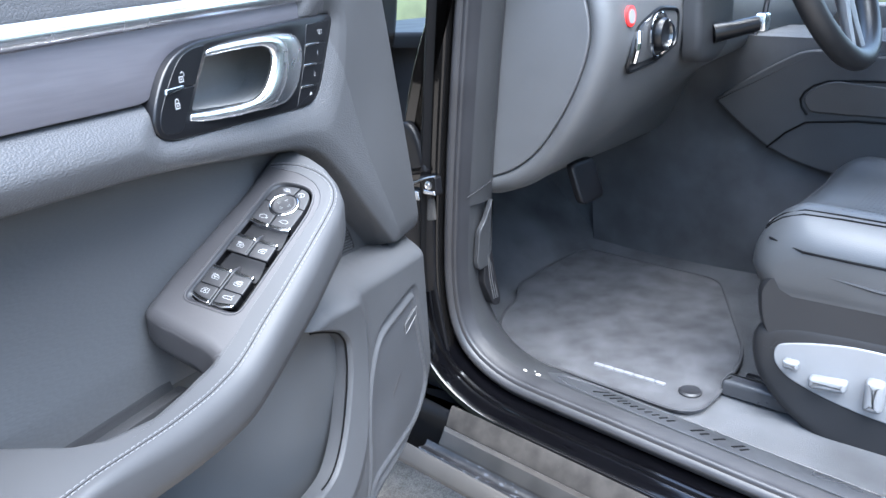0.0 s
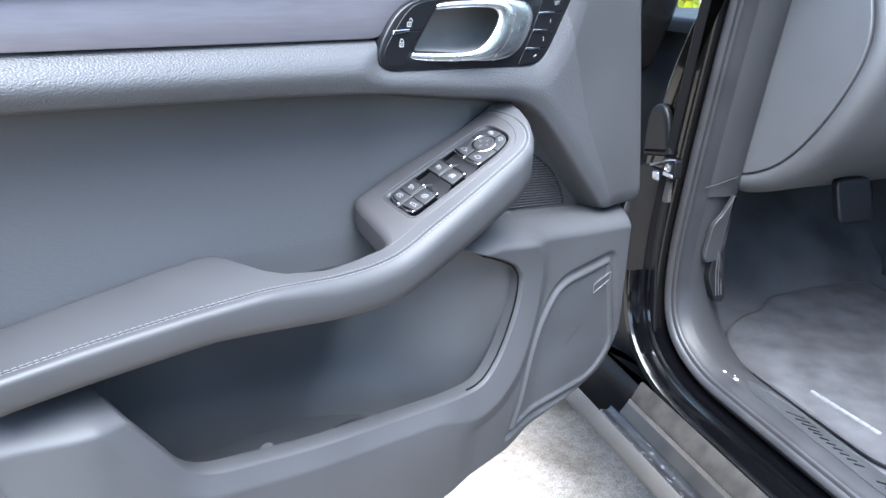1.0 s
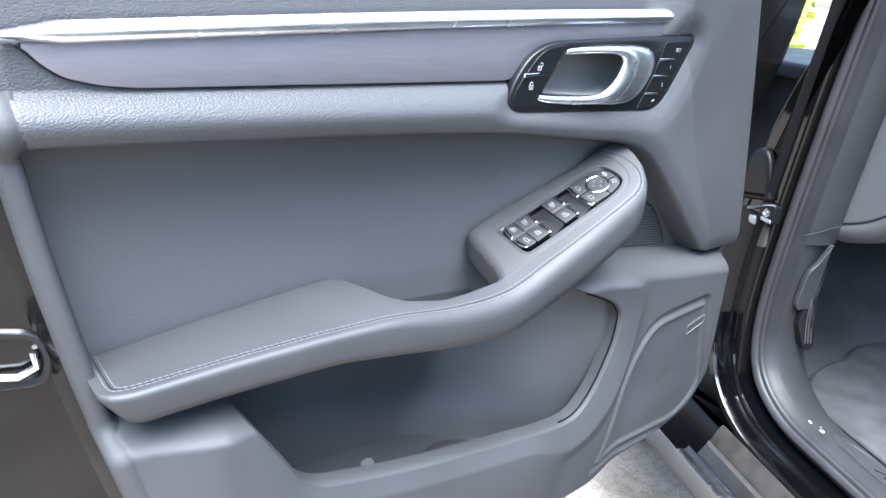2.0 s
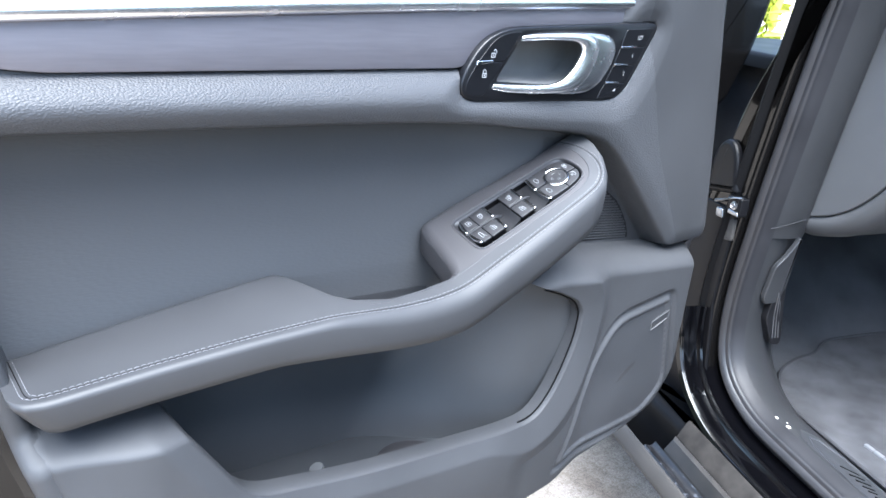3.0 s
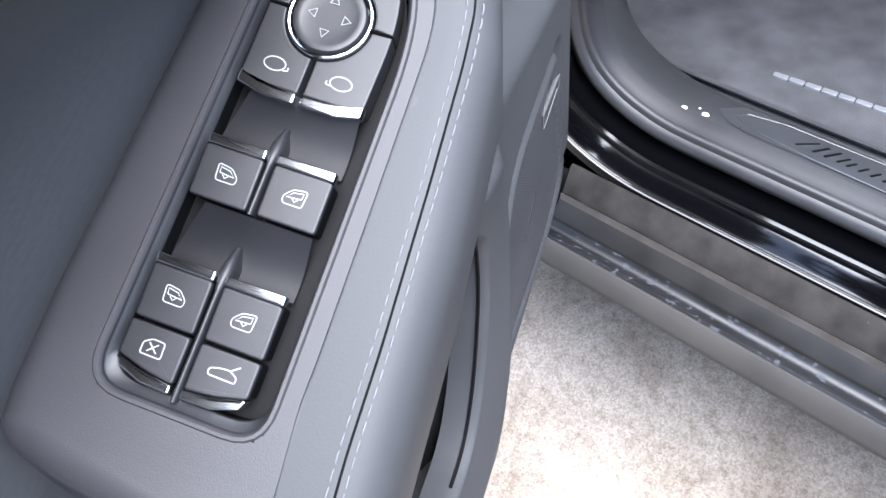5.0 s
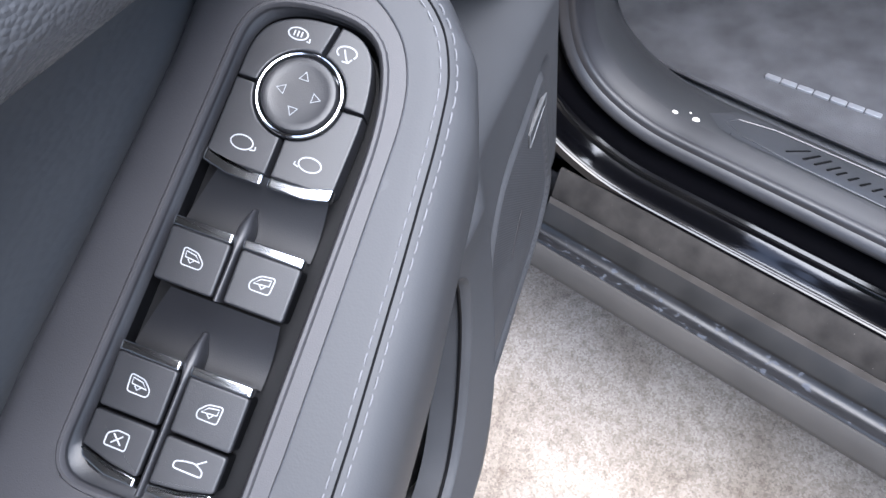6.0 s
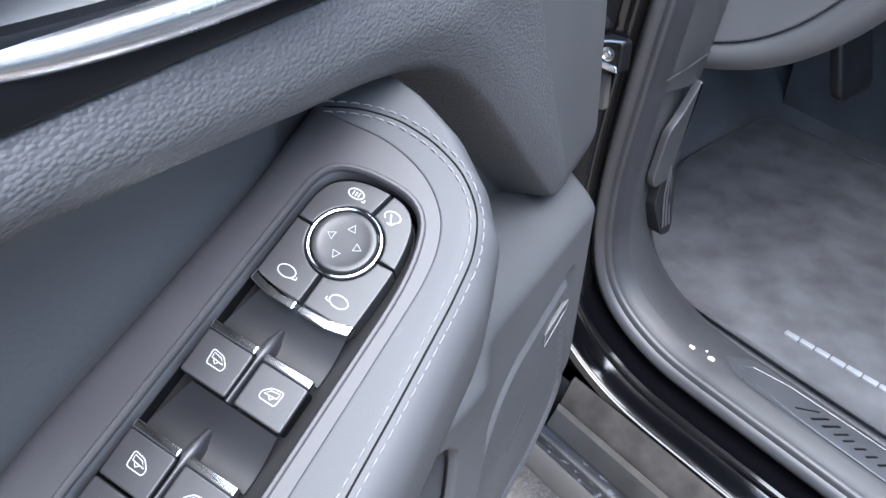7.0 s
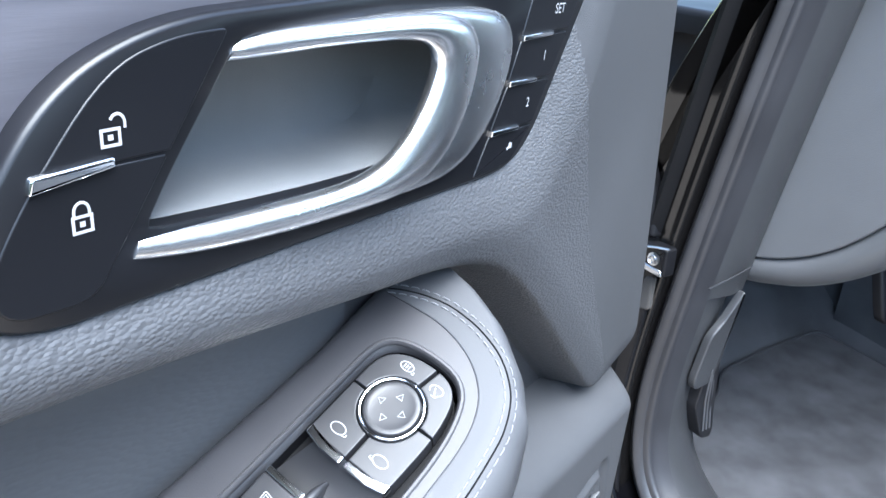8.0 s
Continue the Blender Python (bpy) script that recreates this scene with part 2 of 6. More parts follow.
def rings(bm, loops, closed=True, caps=(False, False)):
    """Joins loops of points, one after another, with quads."""
    vs = [[bm.verts.new(p) for p in loop] for loop in loops]
    for a, b in zip(vs, vs[1:]):
        k = len(a)
        for i in range(k if closed else k - 1):
            j = (i + 1) % k
            try:
                bm.faces.new((a[i], a[j], b[j], b[i]))
            except ValueError:
                pass
    for want, loop in zip(caps, (vs[0], vs[-1])):
        if want:
            bm.faces.new(loop)
    return vs


def slab(poly, at, low, high, soft=0.0, bm=None, steps=3, under=False):
    """A plate of the outline poly from height low to high, its upper edge rounded by soft; at(u, v, h) gives the place."""
    bm = bm or bmesh.new()
    loops = [[at(*p, low) for p in poly]]
    rise = soft * 1000 if at is dp else soft
    if soft:
        for i in range(steps + 1):
            a = i / steps * math.pi / 2
            q = inset(poly, soft * (1 - math.cos(a)))
            loops.append([at(*p, high - rise * (1 - math.sin(a))) for p in q])
        loops.append([at(*p, high) for p in inset(poly, soft * 1.5)])
    else:
        loops.append([at(*p, high) for p in poly])
    rings(bm, loops, True, (under, True))
    return bm


def tube(path, r, n=8, bm=None, closed=False, flatten=1.0, up=None):
    """A round bar along a path; r is one radius or one per point."""
    bm = bm or bmesh.new()
    path = [Vector(p) for p in path]
    loops = []
    k = len(path)
    side = None
    for i, p in enumerate(path):
        d = (path[(i + 1) % k] - path[i - 1]) if closed else (path[min(i + 1, k - 1)] - path[max(i - 1, 0)])
        d.normalize()
        ref = Vector(up) if up else (Vector((0, 0, 1)) if abs(d.z) < 0.9 else Vector((0, 1, 0)))
        if side is None or up:
            side = d.cross(ref).normalized()
        else:
            side = (side - d * side.dot(d)).normalized()
        other = side.cross(d)
        rad = r[i] if isinstance(r, (list, tuple)) else r
        loops.append([p + side * (math.cos(a) * rad) + other * (math.sin(a) * rad * flatten)
                      for a in (2 * math.pi * j / n for j in range(n))])
    if closed:
        loops.append(loops[0])
        rings(bm, loops)
        bmesh.ops.remove_doubles(bm, verts=bm.verts[:], dist=1e-7)
    else:
        rings(bm, loops, True, (True, True))
    return bm


def lathe(profile, at, n=40, bm=None):
    """Turns a profile of (radius, height); at(u, v, h) gives the place."""
    bm = bm or bmesh.new()
    loops = [[at(r * math.cos(2 * math.pi * i / n), r * math.sin(2 * math.pi * i / n), h) for i in range(n)] for r, h in profile]
    rings(bm, loops, True, (False, True))
    return bm


def block(lo, hi, at=lambda a, b, c: (a, b, c), soft=0.0, bm=None):
    """A box between two corners with softened edges."""
    poly = [(lo[0], lo[1]), (hi[0], lo[1]), (hi[0], hi[1]), (lo[0], hi[1])]
    poly = rounded(poly, soft, 3) if soft else poly
    return slab(poly, at, lo[2], hi[2], soft, bm, under=True)


def ss(t):
    t = np.clip(t, 0, 1)
    return t * t * (3 - 2 * t)


def interp(x, table):
    xs, ys = zip(*table)
    return np.interp(x, xs, ys)


def smooth_interp(x, table, w=0.012):
    return sum(interp(x + k * w, table) for k in (-1, -0.5, 0, 0.5, 1)) / 5


def inside(poly, X, Z):
    """Signed distance to a polygon's edge, positive inside."""
    d = np.full(X.shape, 1e9)
    odd = np.zeros(X.shape, bool)
    for (x0, z0), (x1, z1) in zip(poly, poly[1:] + poly[:1]):
        ex, ez = x1 - x0, z1 - z0
        t = np.clip(((X - x0) * ex + (Z - z0) * ez) / max(ex * ex + ez * ez, 1e-12), 0, 1)
        d = np.minimum(d, np.hypot(X - x0 - t * ex, Z - z0 - t * ez))
        if abs(ez) > 1e-12:
            cross = ((z0 > Z) != (z1 > Z)) & (X < (x1 - x0) * (Z - z0) / ez + x0)
            odd ^= cross
    return np.where(odd, d, -d)


def fine_line(pts, step):
    """The line cut into even short steps."""
    out = []
    for a, b in zip(pts, pts[1:]):
        n = max(1, int(math.dist(a, b) / step))
        out += [(a[0] + (b[0] - a[0]) * k / n, a[1] + (b[1] - a[1]) * k / n) for k in range(n)]
    return out + [pts[-1]]


def smooth_path(pts, rounds=3):
    for _ in range(rounds):
        pts = [pts[0]] + [(a + 2 * b + c) / 4 for a, b, c in zip(pts, pts[1:], pts[2:])] + [pts[-1]]
    return pts


# ---- axes: the door lies along x; the car's own axes are turned from it ----
AHEAD = Vector((0.349, 0.937, 0)).normalized()
INWARD = Vector((AHEAD.y, -AHEAD.x, 0))


def car(a, b, z):
    """A place in the car: metres ahead, inwards and up."""
    return AHEAD * a + INWARD * b + Vector((0, 0, z))


KNOB = Vector((-0.152, -0.014, 0.943))
SW_S = Vector((0.8881, -0.1059, 0.4473)).normalized()
SW_N = Vector((-0.4595, -0.1813, 0.8695)).normalized()
SW_Q = SW_N.cross(SW_S)


def sw(s, q, h):
    """A place on the switch panel: millimetres forward, towards the door skin and up from it."""
    return KNOB + (SW_S * s + SW_Q * q + SW_N * h) / 1000


def dp(x, z, h):
    """A place on the door's face: h millimetres out from the plane y = 0."""
    return Vector((x, -h / 1000, z))


# ---- ground ----
bm = bmesh.new()
size = 400
vs = [bm.verts.new(p) for p in ((-size, -size, 0), (size, -size, 0), (size, size, 0), (-size, size, 0))]
bm.faces.new(vs)
tagged(part("ground", bm, concrete, flat=True), "pale weathered concrete ground beside the car", "ground", kind="structure")

# plain dark enclosure some way off, open ahead; unseen, added to cut low light
bm = bmesh.new()
loops = []
for z in (0.0, 1.1, 2.2):
    loops.append([(9.0 * math.cos(a) + 0.3 * math.sin(a * 9), 9.0 * math.sin(a) + 0.3 * math.cos(a * 7), z + (0.25 * math.sin(a * 13) * (z > 1))) for a in np.linspace(radians(75), radians(385), 70)])
rings(bm, loops, False)
tagged(part("backdrop", bm, surface("surround_green", (0.05, 0.065, 0.035), 0.9, mottled=0.5, mscale=2)), "plain dark green surround, added out of view to cut low light", "hedge", kind="structure")

bm = bmesh.new()
rng = random.Random(5)
for k in range(1400):
    a, r = radians(rng.uniform(26.9, 40)), rng.uniform(7.5, 8.6)
    c = Vector((r * math.cos(a), r * math.sin(a), rng.uniform(0.3, 3.0)))
    m = Matrix.Translation(c) @ Matrix.Rotation(rng.uniform(0, 6.3), 4, (rng.uniform(-1, 1), rng.uniform(-1, 1), 0.6)) @ Matrix.Diagonal((0.16, 0.09, 0.02, 1))
    v = [bm.verts.new(m @ Vector(p)) for p in ((-1, 0, 0), (0, -1, 0.6), (1, 0, 0), (0, 1, 0.6), (0, 0, -0.5))]
    for tri in ((0, 1, 4), (1, 2, 4), (2, 3, 4), (3, 0, 4)):
        bm.faces.new([v[i] for i in tri])
tagged(part("shrub", bm, surface("sunlit_leaves", (0.38, 0.42, 0.04), 0.7, mottled=0.3, mscale=4)), "sunlit yellow-green shrub beyond the car", "shrub", kind="stuff")

body = thing("car", car(-0.3, 0.30, 0.0), "black car standing with its front door open", "car")


def big_part(name, base, label):
    """An Empty under the car that carries the pieces of one of its large parts."""
    ob = new(name)
    ob.empty_display_size = 0.05
    PLACE[ob] = Vector(base)
    ob.parent = body
    ob.location = PLACE[ob] - PLACE[body]
    ob["label"] = label
    return ob


# ---- the door ----
door = big_part("car_door", (0.2, 0.05, 0.47), "open black car door with leather and plastic inner lining")

OUTLINE = rounded([(-0.760, 1.20), (-0.742, 1.00), (-0.700, 0.80), (-0.660, 0.66), (-0.625, 0.50), (-0.58, 0.43), (-0.165, 0.492), (0.02, 0.521),
                   (0.122, 0.540), (0.168, 0.60), (0.165, 0.79), (0.205, 0.812), (0.184, 0.96), (0.156, 1.09), (0.127, 1.20)],
                  [.01, .1, .1, .1, .06, .05, .1, .05, .05, .05, .01, .01, .2, .2, .01])
ROLL = rounded([(-0.90, 1.0165), (-0.72, 1.0140), (-0.556, 1.0098), (-0.45, 1.0072), (-0.34, 1.0035), (-0.28, 0.9995), (-0.22, 0.993), (-0.16, 0.986), (-0.112, 0.982), (-0.062, 0.968),
                (-0.020, 0.931), (0.052, 0.857), (0.098, 0.811), (0.25, 0.806), (0.25, 1.3), (-0.9, 1.3)],
               [0, .1, .1, .1, .1, .1, .1, .1, .05, .05, .06, .1, .014, 0, 0, 0])
LOWER = [(-0.90, 0.79), (-0.60, 0.795), (-0.46, 0.785), (-0.29, 0.785), (-0.235, 0.800), (-0.20, 0.838), (-0.13, 0.842), (0.06, 0.820), (0.3, 0.796), (0.3, 0.3), (-0.9, 0.3)]
POCKET = rounded([(-0.600, 0.800), (-0.555, 0.735), (-0.525, 0.686), (-0.403, 0.662), (-0.200, 0.640), (-0.150, 0.641), (-0.119, 0.674), (-0.094, 0.735), (-0.091, 0.774), (-0.106, 0.793),
                  (-0.142, 0.811), (-0.212, 0.835), (-0.30, 0.835), (-0.45, 0.83)],
                 [.02, .05, .03, .05, .025, .02, .04, .03, .010, .010, .02, .02, .02, .02])
TWEETER = rounded([(-0.15, 0.8445), (0.062, 0.824), (0.050, 0.850), (0.026, 0.880), (-0.015, 0.906), (-0.10, 0.925)], .008)
FOLD = [(0.78, 0.140), (0.81, 0.126), (0.85, 0.100), (0.90, 0.070), (0.95, 0.038), (1.0, 0.016), (1.04, 0.001), (1.10, -0.018), (1.2, -0.045)]
SPEAKER = rounded([(0.118, 0.757), (-0.006, 0.745), (-0.060, 0.672), (-0.098, 0.536), (0.105, 0.546), (0.155, 0.597)],
                  [.015, .03, .06, .008, .03, .03])

BEZEL = rounded([(-0.240, 1.099), (-0.010, 1.110), (-0.003, 1.103), (-0.044, 1.035), (-0.064, 1.0225), (-0.283, 1.0285), (-0.297, 1.038), (-0.292, 1.058), (-0.271, 1.087)],
                [.02, .006, .006, .02, .02, .012, .012, .02, .025], 6)
CUP = rounded([(-0.2185, 1.0925), (-0.108, 1.0955), (-0.102, 1.083), (-0.117, 1.050), (-0.145, 1.0425), (-0.178, 1.0425), (-0.214, 1.0445), (-0.2505, 1.0475), (-0.242, 1.061)],
              [.006, .01, .02, .02, .02, .05, .05, .003, .05], 6)


# lower edge of the metal trim strip
STRIP_LOW = [(-0.722, 1.0885), (-0.712, 1.077), (-0.698, 1.0675), (-0.675, 1.062), (-0.65, 1.0597), (-0.30, 1.0595), (-0.288, 1.061), (-0.265, 1.086), (-0.24, 1.0955), (-0.01, 1.1065), (-0.004, 1.112)]


def card_height(X, Z):
    """How far the door's lining stands out of the plane y = 0, in metres."""
    panel = -0.054 + 0.025 * ss((X + 0.28) / 0.18)
    d = inside(ROLL, X, Z)
    top = 0.011 - 0.017 * np.clip((Z - 1.028) / 0.030, 0, 1) ** 2 - 0.008 * ss((Z - np.where(X < -0.6, smooth_interp(X, STRIP_LOW, 0.004) - 0.0005, 1.058)) / 0.004)
    top = top + (0.013 - top) * ss((X + 0.09) / 0.06)
    fold_x = smooth_interp(Z, FOLD, 0.02)
    top = top - 0.075 * np.maximum(0, X - fold_x)
    rise = 0.78 * ss(d / 0.0075) + 0.22 * np.sin(np.clip(d / 0.03, 0, 1) * np.pi / 2)
    rise = np.where(d > 0, rise, 0)
    h = panel + (top - panel) * rise
    d = inside(LOWER, X, Z)
    low = 0.045 - 0.013 * ss((X + 0.10) / 0.08) - 0.02 * ss((0.62 - Z) / 0.2) - 0.02 * ss((-0.60 - X) / 0.08)
    step = np.where(d > 0, 0.2 * ss(d / 0.004) + 0.8 * np.sin(np.clip(d / 0.026, 0, 1) * np.pi / 2), 0)
    h = np.where(d > 0, np.maximum(h * 0 + panel + (low - panel) * step, panel), h)
    dk = inside(POCKET, X, Z)
    band = 0.019 + 0.017 * ss((X + 0.24) / 0.08)
    h = h + (-(0.0085 / band) * np.maximum(0, np.minimum(dk, 0.002) + band)) * ss((d + 0.004) / 0.012)
    h = h - 0.25 * np.clip(-dk - band, 0, 0.022) * ss((X + 0.20) / 0.05) * ss((d - 0.004) / 0.02)
    ds = inside(SPEAKER, X, Z)
    h = h - 0.0045 * ss((ds + 0.004) / 0.007) + 0.0045 * ss((ds - 0.006) / 0.006) - 0.004 * ss((ds - 0.014) / 0.006)
    db = inside(BEZEL, X, Z)
    cap = 0.0036 + 0.42 * np.maximum(0, -db)
    h = np.where(d > 0, h, np.minimum(h, cap) - 0.0012 * np.exp(-((h - cap) / 0.002) ** 2))
    h = h - 0.014 * ss((inside(BEZEL, X, Z) - 0.0004) / 0.0022)
    do = inside(OUTLINE, X, Z)
    h = h - (0.02 - 0.014 * ss((X - 0.06) / 0.06) * ss((Z - 0.80) / 0.02)) * (1 - np.sin(np.clip(do / 0.016, 0, 1) * np.pi / 2))
    return h


def card_regions(X, Z):
    r = np.full(X.shape, 0)
    r[inside(ROLL, X, Z) > 0] = 1
    r[(inside(ROLL, X, Z) > 0) & (X > -0.03)] = 2
    r[(inside(ROLL, X, Z) > 0) & (X > smooth_interp(Z, FOLD, 0.02))] = 8
    r[inside(LOWER, X, Z) > 0] = 3
    r[inside(SPEAKER, X, Z) > 0.017] = 5
    r[(r == 0) & (X > -0.13) & (Z < 0.975)] = 9
    r[inside(TWEETER, X, Z) > 0] = 7
    r[(Z > 1.113) & (X <= -0.03)] = 6
    return r


def build_card():
    step = 0.0023
    xs, zs = np.arange(-0.775, 0.23, step), np.arange(0.42, 1.206, step)
    X, Z = np.meshgrid(xs, zs, indexing="ij")
    Z = Z + (interp(X, ROLL[:-18]) - 0.998).clip(-0.030, 0.022) * np.exp(-((Z - 0.998) / 0.045) ** 2)
    do = inside(OUTLINE, X, Z)
    gx, gz = np.gradient(do, step)
    g = np.maximum(np.hypot(gx, gz), 1e-6)
    out = do < 0
    X, Z = np.where(out, X - do * gx / g, X), np.where(out, Z - do * gz / g, Z)
    for poly in (TWEETER, LOWER):
        dl = inside(poly, X, Z)
        gx, gz = np.gradient(dl, step)
        g = np.maximum(np.hypot(gx, gz), 1e-6)
        near = (np.abs(dl) < 0.62 * step) & (X > -0.22) & (X < 0.14)
        X, Z = np.where(near, X - dl * gx / g, X), np.where(near, Z - dl * gz / g, Z)
    dk = inside(POCKET, X, Z)
    gx, gz = np.gradient(dk, step)
    g = np.maximum(np.hypot(gx, gz), 1e-6)
    rim = (dk > 0) & (dk < 1.6 * step)
    X, Z = np.where(rim, X - dk * gx / g, X), np.where(rim, Z - dk * gz / g, Z)
    db = inside(BEZEL, X, Z)
    gx, gz = np.gradient(db, step)
    g = np.maximum(np.hypot(gx, gz), 1e-6)
    near = np.abs(db) < 0.62 * step
    X, Z = np.where(near, X - db * gx / g, X), np.where(near, Z - db * gz / g, Z)
    H = card_height(X, Z)
    P = np.stack([X, -H, Z], -1)
    keep = (do[:-1, :-1] > -1.2 * step) & (do[1:, 1:] > -1.2 * step) & (do[1:, :-1] > -1.2 * step) & (do[:-1, 1:] > -1.2 * step)
    keep &= (do[:-1, :-1] > 0) | (do[1:, 1:] > 0) | (do[1:, :-1] > 0) | (do[:-1, 1:] > 0)
    keep &= (dk[:-1, :-1] < 0) | (dk[1:, 1:] < 0) | (dk[1:, :-1] < 0) | (dk[:-1, 1:] < 0)
    keep &= inside(CUP, (X[:-1, :-1] + X[1:, 1:]) / 2, (Z[:-1, :-1] + Z[1:, 1:]) / 2) < -0.0022
    region = card_regions((X[:-1, :-1] + X[1:, 1:]) / 2, (Z[:-1, :-1] + Z[1:, 1:]) / 2)
    idx = np.arange(X.size).reshape(X.shape)
    kinds = {0: ("mid_panel", panel_leather, "black grained leather centre panel"), 1: ("padded_roll", leather, "black grained leather padded roll"),
             2: ("front_trim", leather, ""), 8: ("front_facet", plastic, ""), 3: ("lower_panel", plastic, "dark moulded plastic lower panel with map pocket"),
             5: ("speaker_grille", mesh_plastic, "fine dark speaker mesh"), 7: ("tweeter_grille", well_plastic, "dark tweeter grille with fine ribs"), 6: ("window_ledge", leather, ""), 9: ("tweeter_surround", hard_plastic, "")}
    for r, (name, mat, label) in kinds.items():
        sel = keep & (region == r)
        q = np.stack([idx[:-1, :-1][sel], idx[1:, :-1][sel], idx[1:, 1:][sel], idx[:-1, 1:][sel]], -1)
        used, q = np.unique(q, return_inverse=True)
        part(name, (P.reshape(-1, 3)[used].tolist(), [], q.reshape(-1, 4).tolist()), mat, door, label, sharp=80)


build_card()


def rear_rim():
    """The rounded plastic rim that edges the lining at the door's rear."""
    line = [p for p in OUTLINE if p[0] < -0.59 and 0.46 < p[1] < 1.075]
    line = fine_line(line, 0.006)
    loops = []
    for i, (x, z) in enumerate(line):
        a, b = Vector(line[max(i - 1, 0)]), Vector(line[min(i + 1, len(line) - 1)])
        t = (b - a).normalized()
        out = Vector((-abs(t.y), t.x * (1 if t.y > 0 else -1)))
        h = float(card_height(np.array([x - out.x * 0.018]), np.array([z - out.y * 0.018]))[0])
        top = min(max(h, -0.008), 0.022)
        loops.append([(x + out.x * d, -(h + (top - h) * k + lift), z + out.y * d)
                      for d, k, lift in ((-0.019, 0, -0.003), (-0.017, 0.3, 0.0), (-0.0145, 0.8, 0.0), (-0.012, 1, 0.001), (-0.008, 1, 0.0024), (-0.002, 1, 0.001), (0.003, 1, -0.004), (0.005, 1, -0.018))])
    bm = bmesh.new()
    rings(bm, loops, False)
    part("rear_rim", bm, plastic, door, sharp=70)


rear_rim()


def build_pocket():
    """The map pocket: a rolled lip round its mouth and a deep bin behind it, which curves out to the mouth's front end."""
    n = len(POCKET)
    X, Z = np.array([p[0] for p in POCKET]), np.array([p[1] for p in POCKET])
    loops = []
    for d, back in ((-0.0005, -0.0005), (0.0006, 0.001), (0.0016, 0.004), (0.002, 0.010), (0.001, 0.022)):
        q = inset(POCKET, d)
        H = card_height(X, Z)
        loops.append([(p[0], -(float(h) - back), p[1]) for p, h in zip(q, H)])
    bm = bmesh.new()
    rings(bm, loops)
    part("pocket_lip", bm, plastic, door)
    xs = np.linspace(-0.64, -0.080, 112)
    rows = []
    for x in xs:
        top = float(interp(x, [(-0.64, 0.80), (-0.33, 0.82), (-0.28, 0.846), (-0.21, 0.838), (-0.14, 0.818), (-0.105, 0.80), (-0.08, 0.79)]))
        row = []
        for k in range(40):
            z = 0.56 + (top - 0.56) * k / 39
            c = -0.345 + 0.55 * (z - 0.62)
            u = max(0.0, x - c) / max(0.05, -0.096 - c)
            soft = u * u / (u * u + 0.14 * (1 - min(1.0, u)))
            row.append((x, 0.098 - 0.115 * min(1.0, u) ** 0.62 * soft - 0.070 * float(ss((-0.545 - x) / 0.07)), z))
        rows.append(row)
    bm = bmesh.new()
    rings(bm, rows, False)
    rings(bm, [[(x, y, 0.60 - 0.05 * (x + 0.3)) for x in (-0.64, -0.35, -0.13)] for y in (-0.02, 0.10)], False)
    part("map_pocket", bm, bin_plastic, door, "dark plastic map pocket", sharp=70)
    # black bar laid in place of the open gap, standing in for its shade
    gap = [p for p in inset(POCKET, 0.0028) if p[0] > -0.178]
    H = card_height(np.array([p[0] for p in gap]), np.array([p[1] for p in gap]))
    part("pocket_gap_shade", tube([(p[0], -(float(h) - 0.005), p[1]) for p, h in zip(gap, H)], 0.0011, 6), deep_black, door)


build_pocket()
part("bottle_disc", lathe([(0.046, -0.006), (0.046, 0.0), (0.043, 0.002), (0.02, 0.0015), (0.001, 0.0015)], lambda u, v, h: Vector((-0.295 + u, 0.012 + v, 0.603 + h))), frame_plastic, door)
bm = bmesh.new()
rings(bm, [[(x, -float(-0.054 + 0.025 * ss((x + 0.28) / 0.18)) - 0.0008, z - 0.056 * (x + 0.338)) for z in (0.846, 0.830, 0.808)] for x in np.linspace(-0.50, -0.225, 16)], False)
part("cup_back", bm, panel_leather, door)
# pull cup behind the grab handle: a ledge between two grooves, then the floor; shade is put into both dark colours
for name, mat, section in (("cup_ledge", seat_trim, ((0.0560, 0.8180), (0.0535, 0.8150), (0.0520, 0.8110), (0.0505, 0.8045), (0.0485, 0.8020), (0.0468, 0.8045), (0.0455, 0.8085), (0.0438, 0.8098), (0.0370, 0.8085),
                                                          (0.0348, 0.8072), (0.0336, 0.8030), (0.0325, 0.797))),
                           ("pull_cup", shaded_cup_plastic, ((0.0335, 0.801), (0.0318, 0.7975), (0.0295, 0.7975), (0.0275, 0.8005), (0.0230, 0.8020), (0.0, 0.803), (-0.028, 0.805)))):
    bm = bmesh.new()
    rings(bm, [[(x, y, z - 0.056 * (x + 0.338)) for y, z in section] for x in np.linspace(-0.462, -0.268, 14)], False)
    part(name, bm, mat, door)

# armrest
ARM_OUT = [(-0.700, -0.016), (-0.698, -0.0235), (-0.693, -0.030), (-0.684, -0.0350), (-0.672, -0.0375), (-0.60, -0.043), (-0.45, -0.057), (-0.30, -0.066), (-0.2, -0.068), (-0.14, -0.066), (-0.121, -0.061),
           (-0.109, -0.051), (-0.099, -0.037), (-0.092, -0.020), (-0.088, 0.0)]
ARM_IN = [(-0.71, 0.047), (-0.462, 0.047), (-0.452, 0.036), (-0.43, -0.008), (-0.415, -0.021), (-0.38, -0.030), (-0.33, -0.0285), (-0.309, -0.0300), (-0.303, -0.0285), (-0.300, -0.024), (-0.2975, -0.016),
          (-0.295, -0.004), (-0.292, 0.02), (-0.289, 0.043), (-0.285, 0.0505), (-0.274, 0.0505), (-0.2475, 0.0460), (-0.2137, 0.0395), (-0.15, 0.0285), (-0.085, 0.0235)]
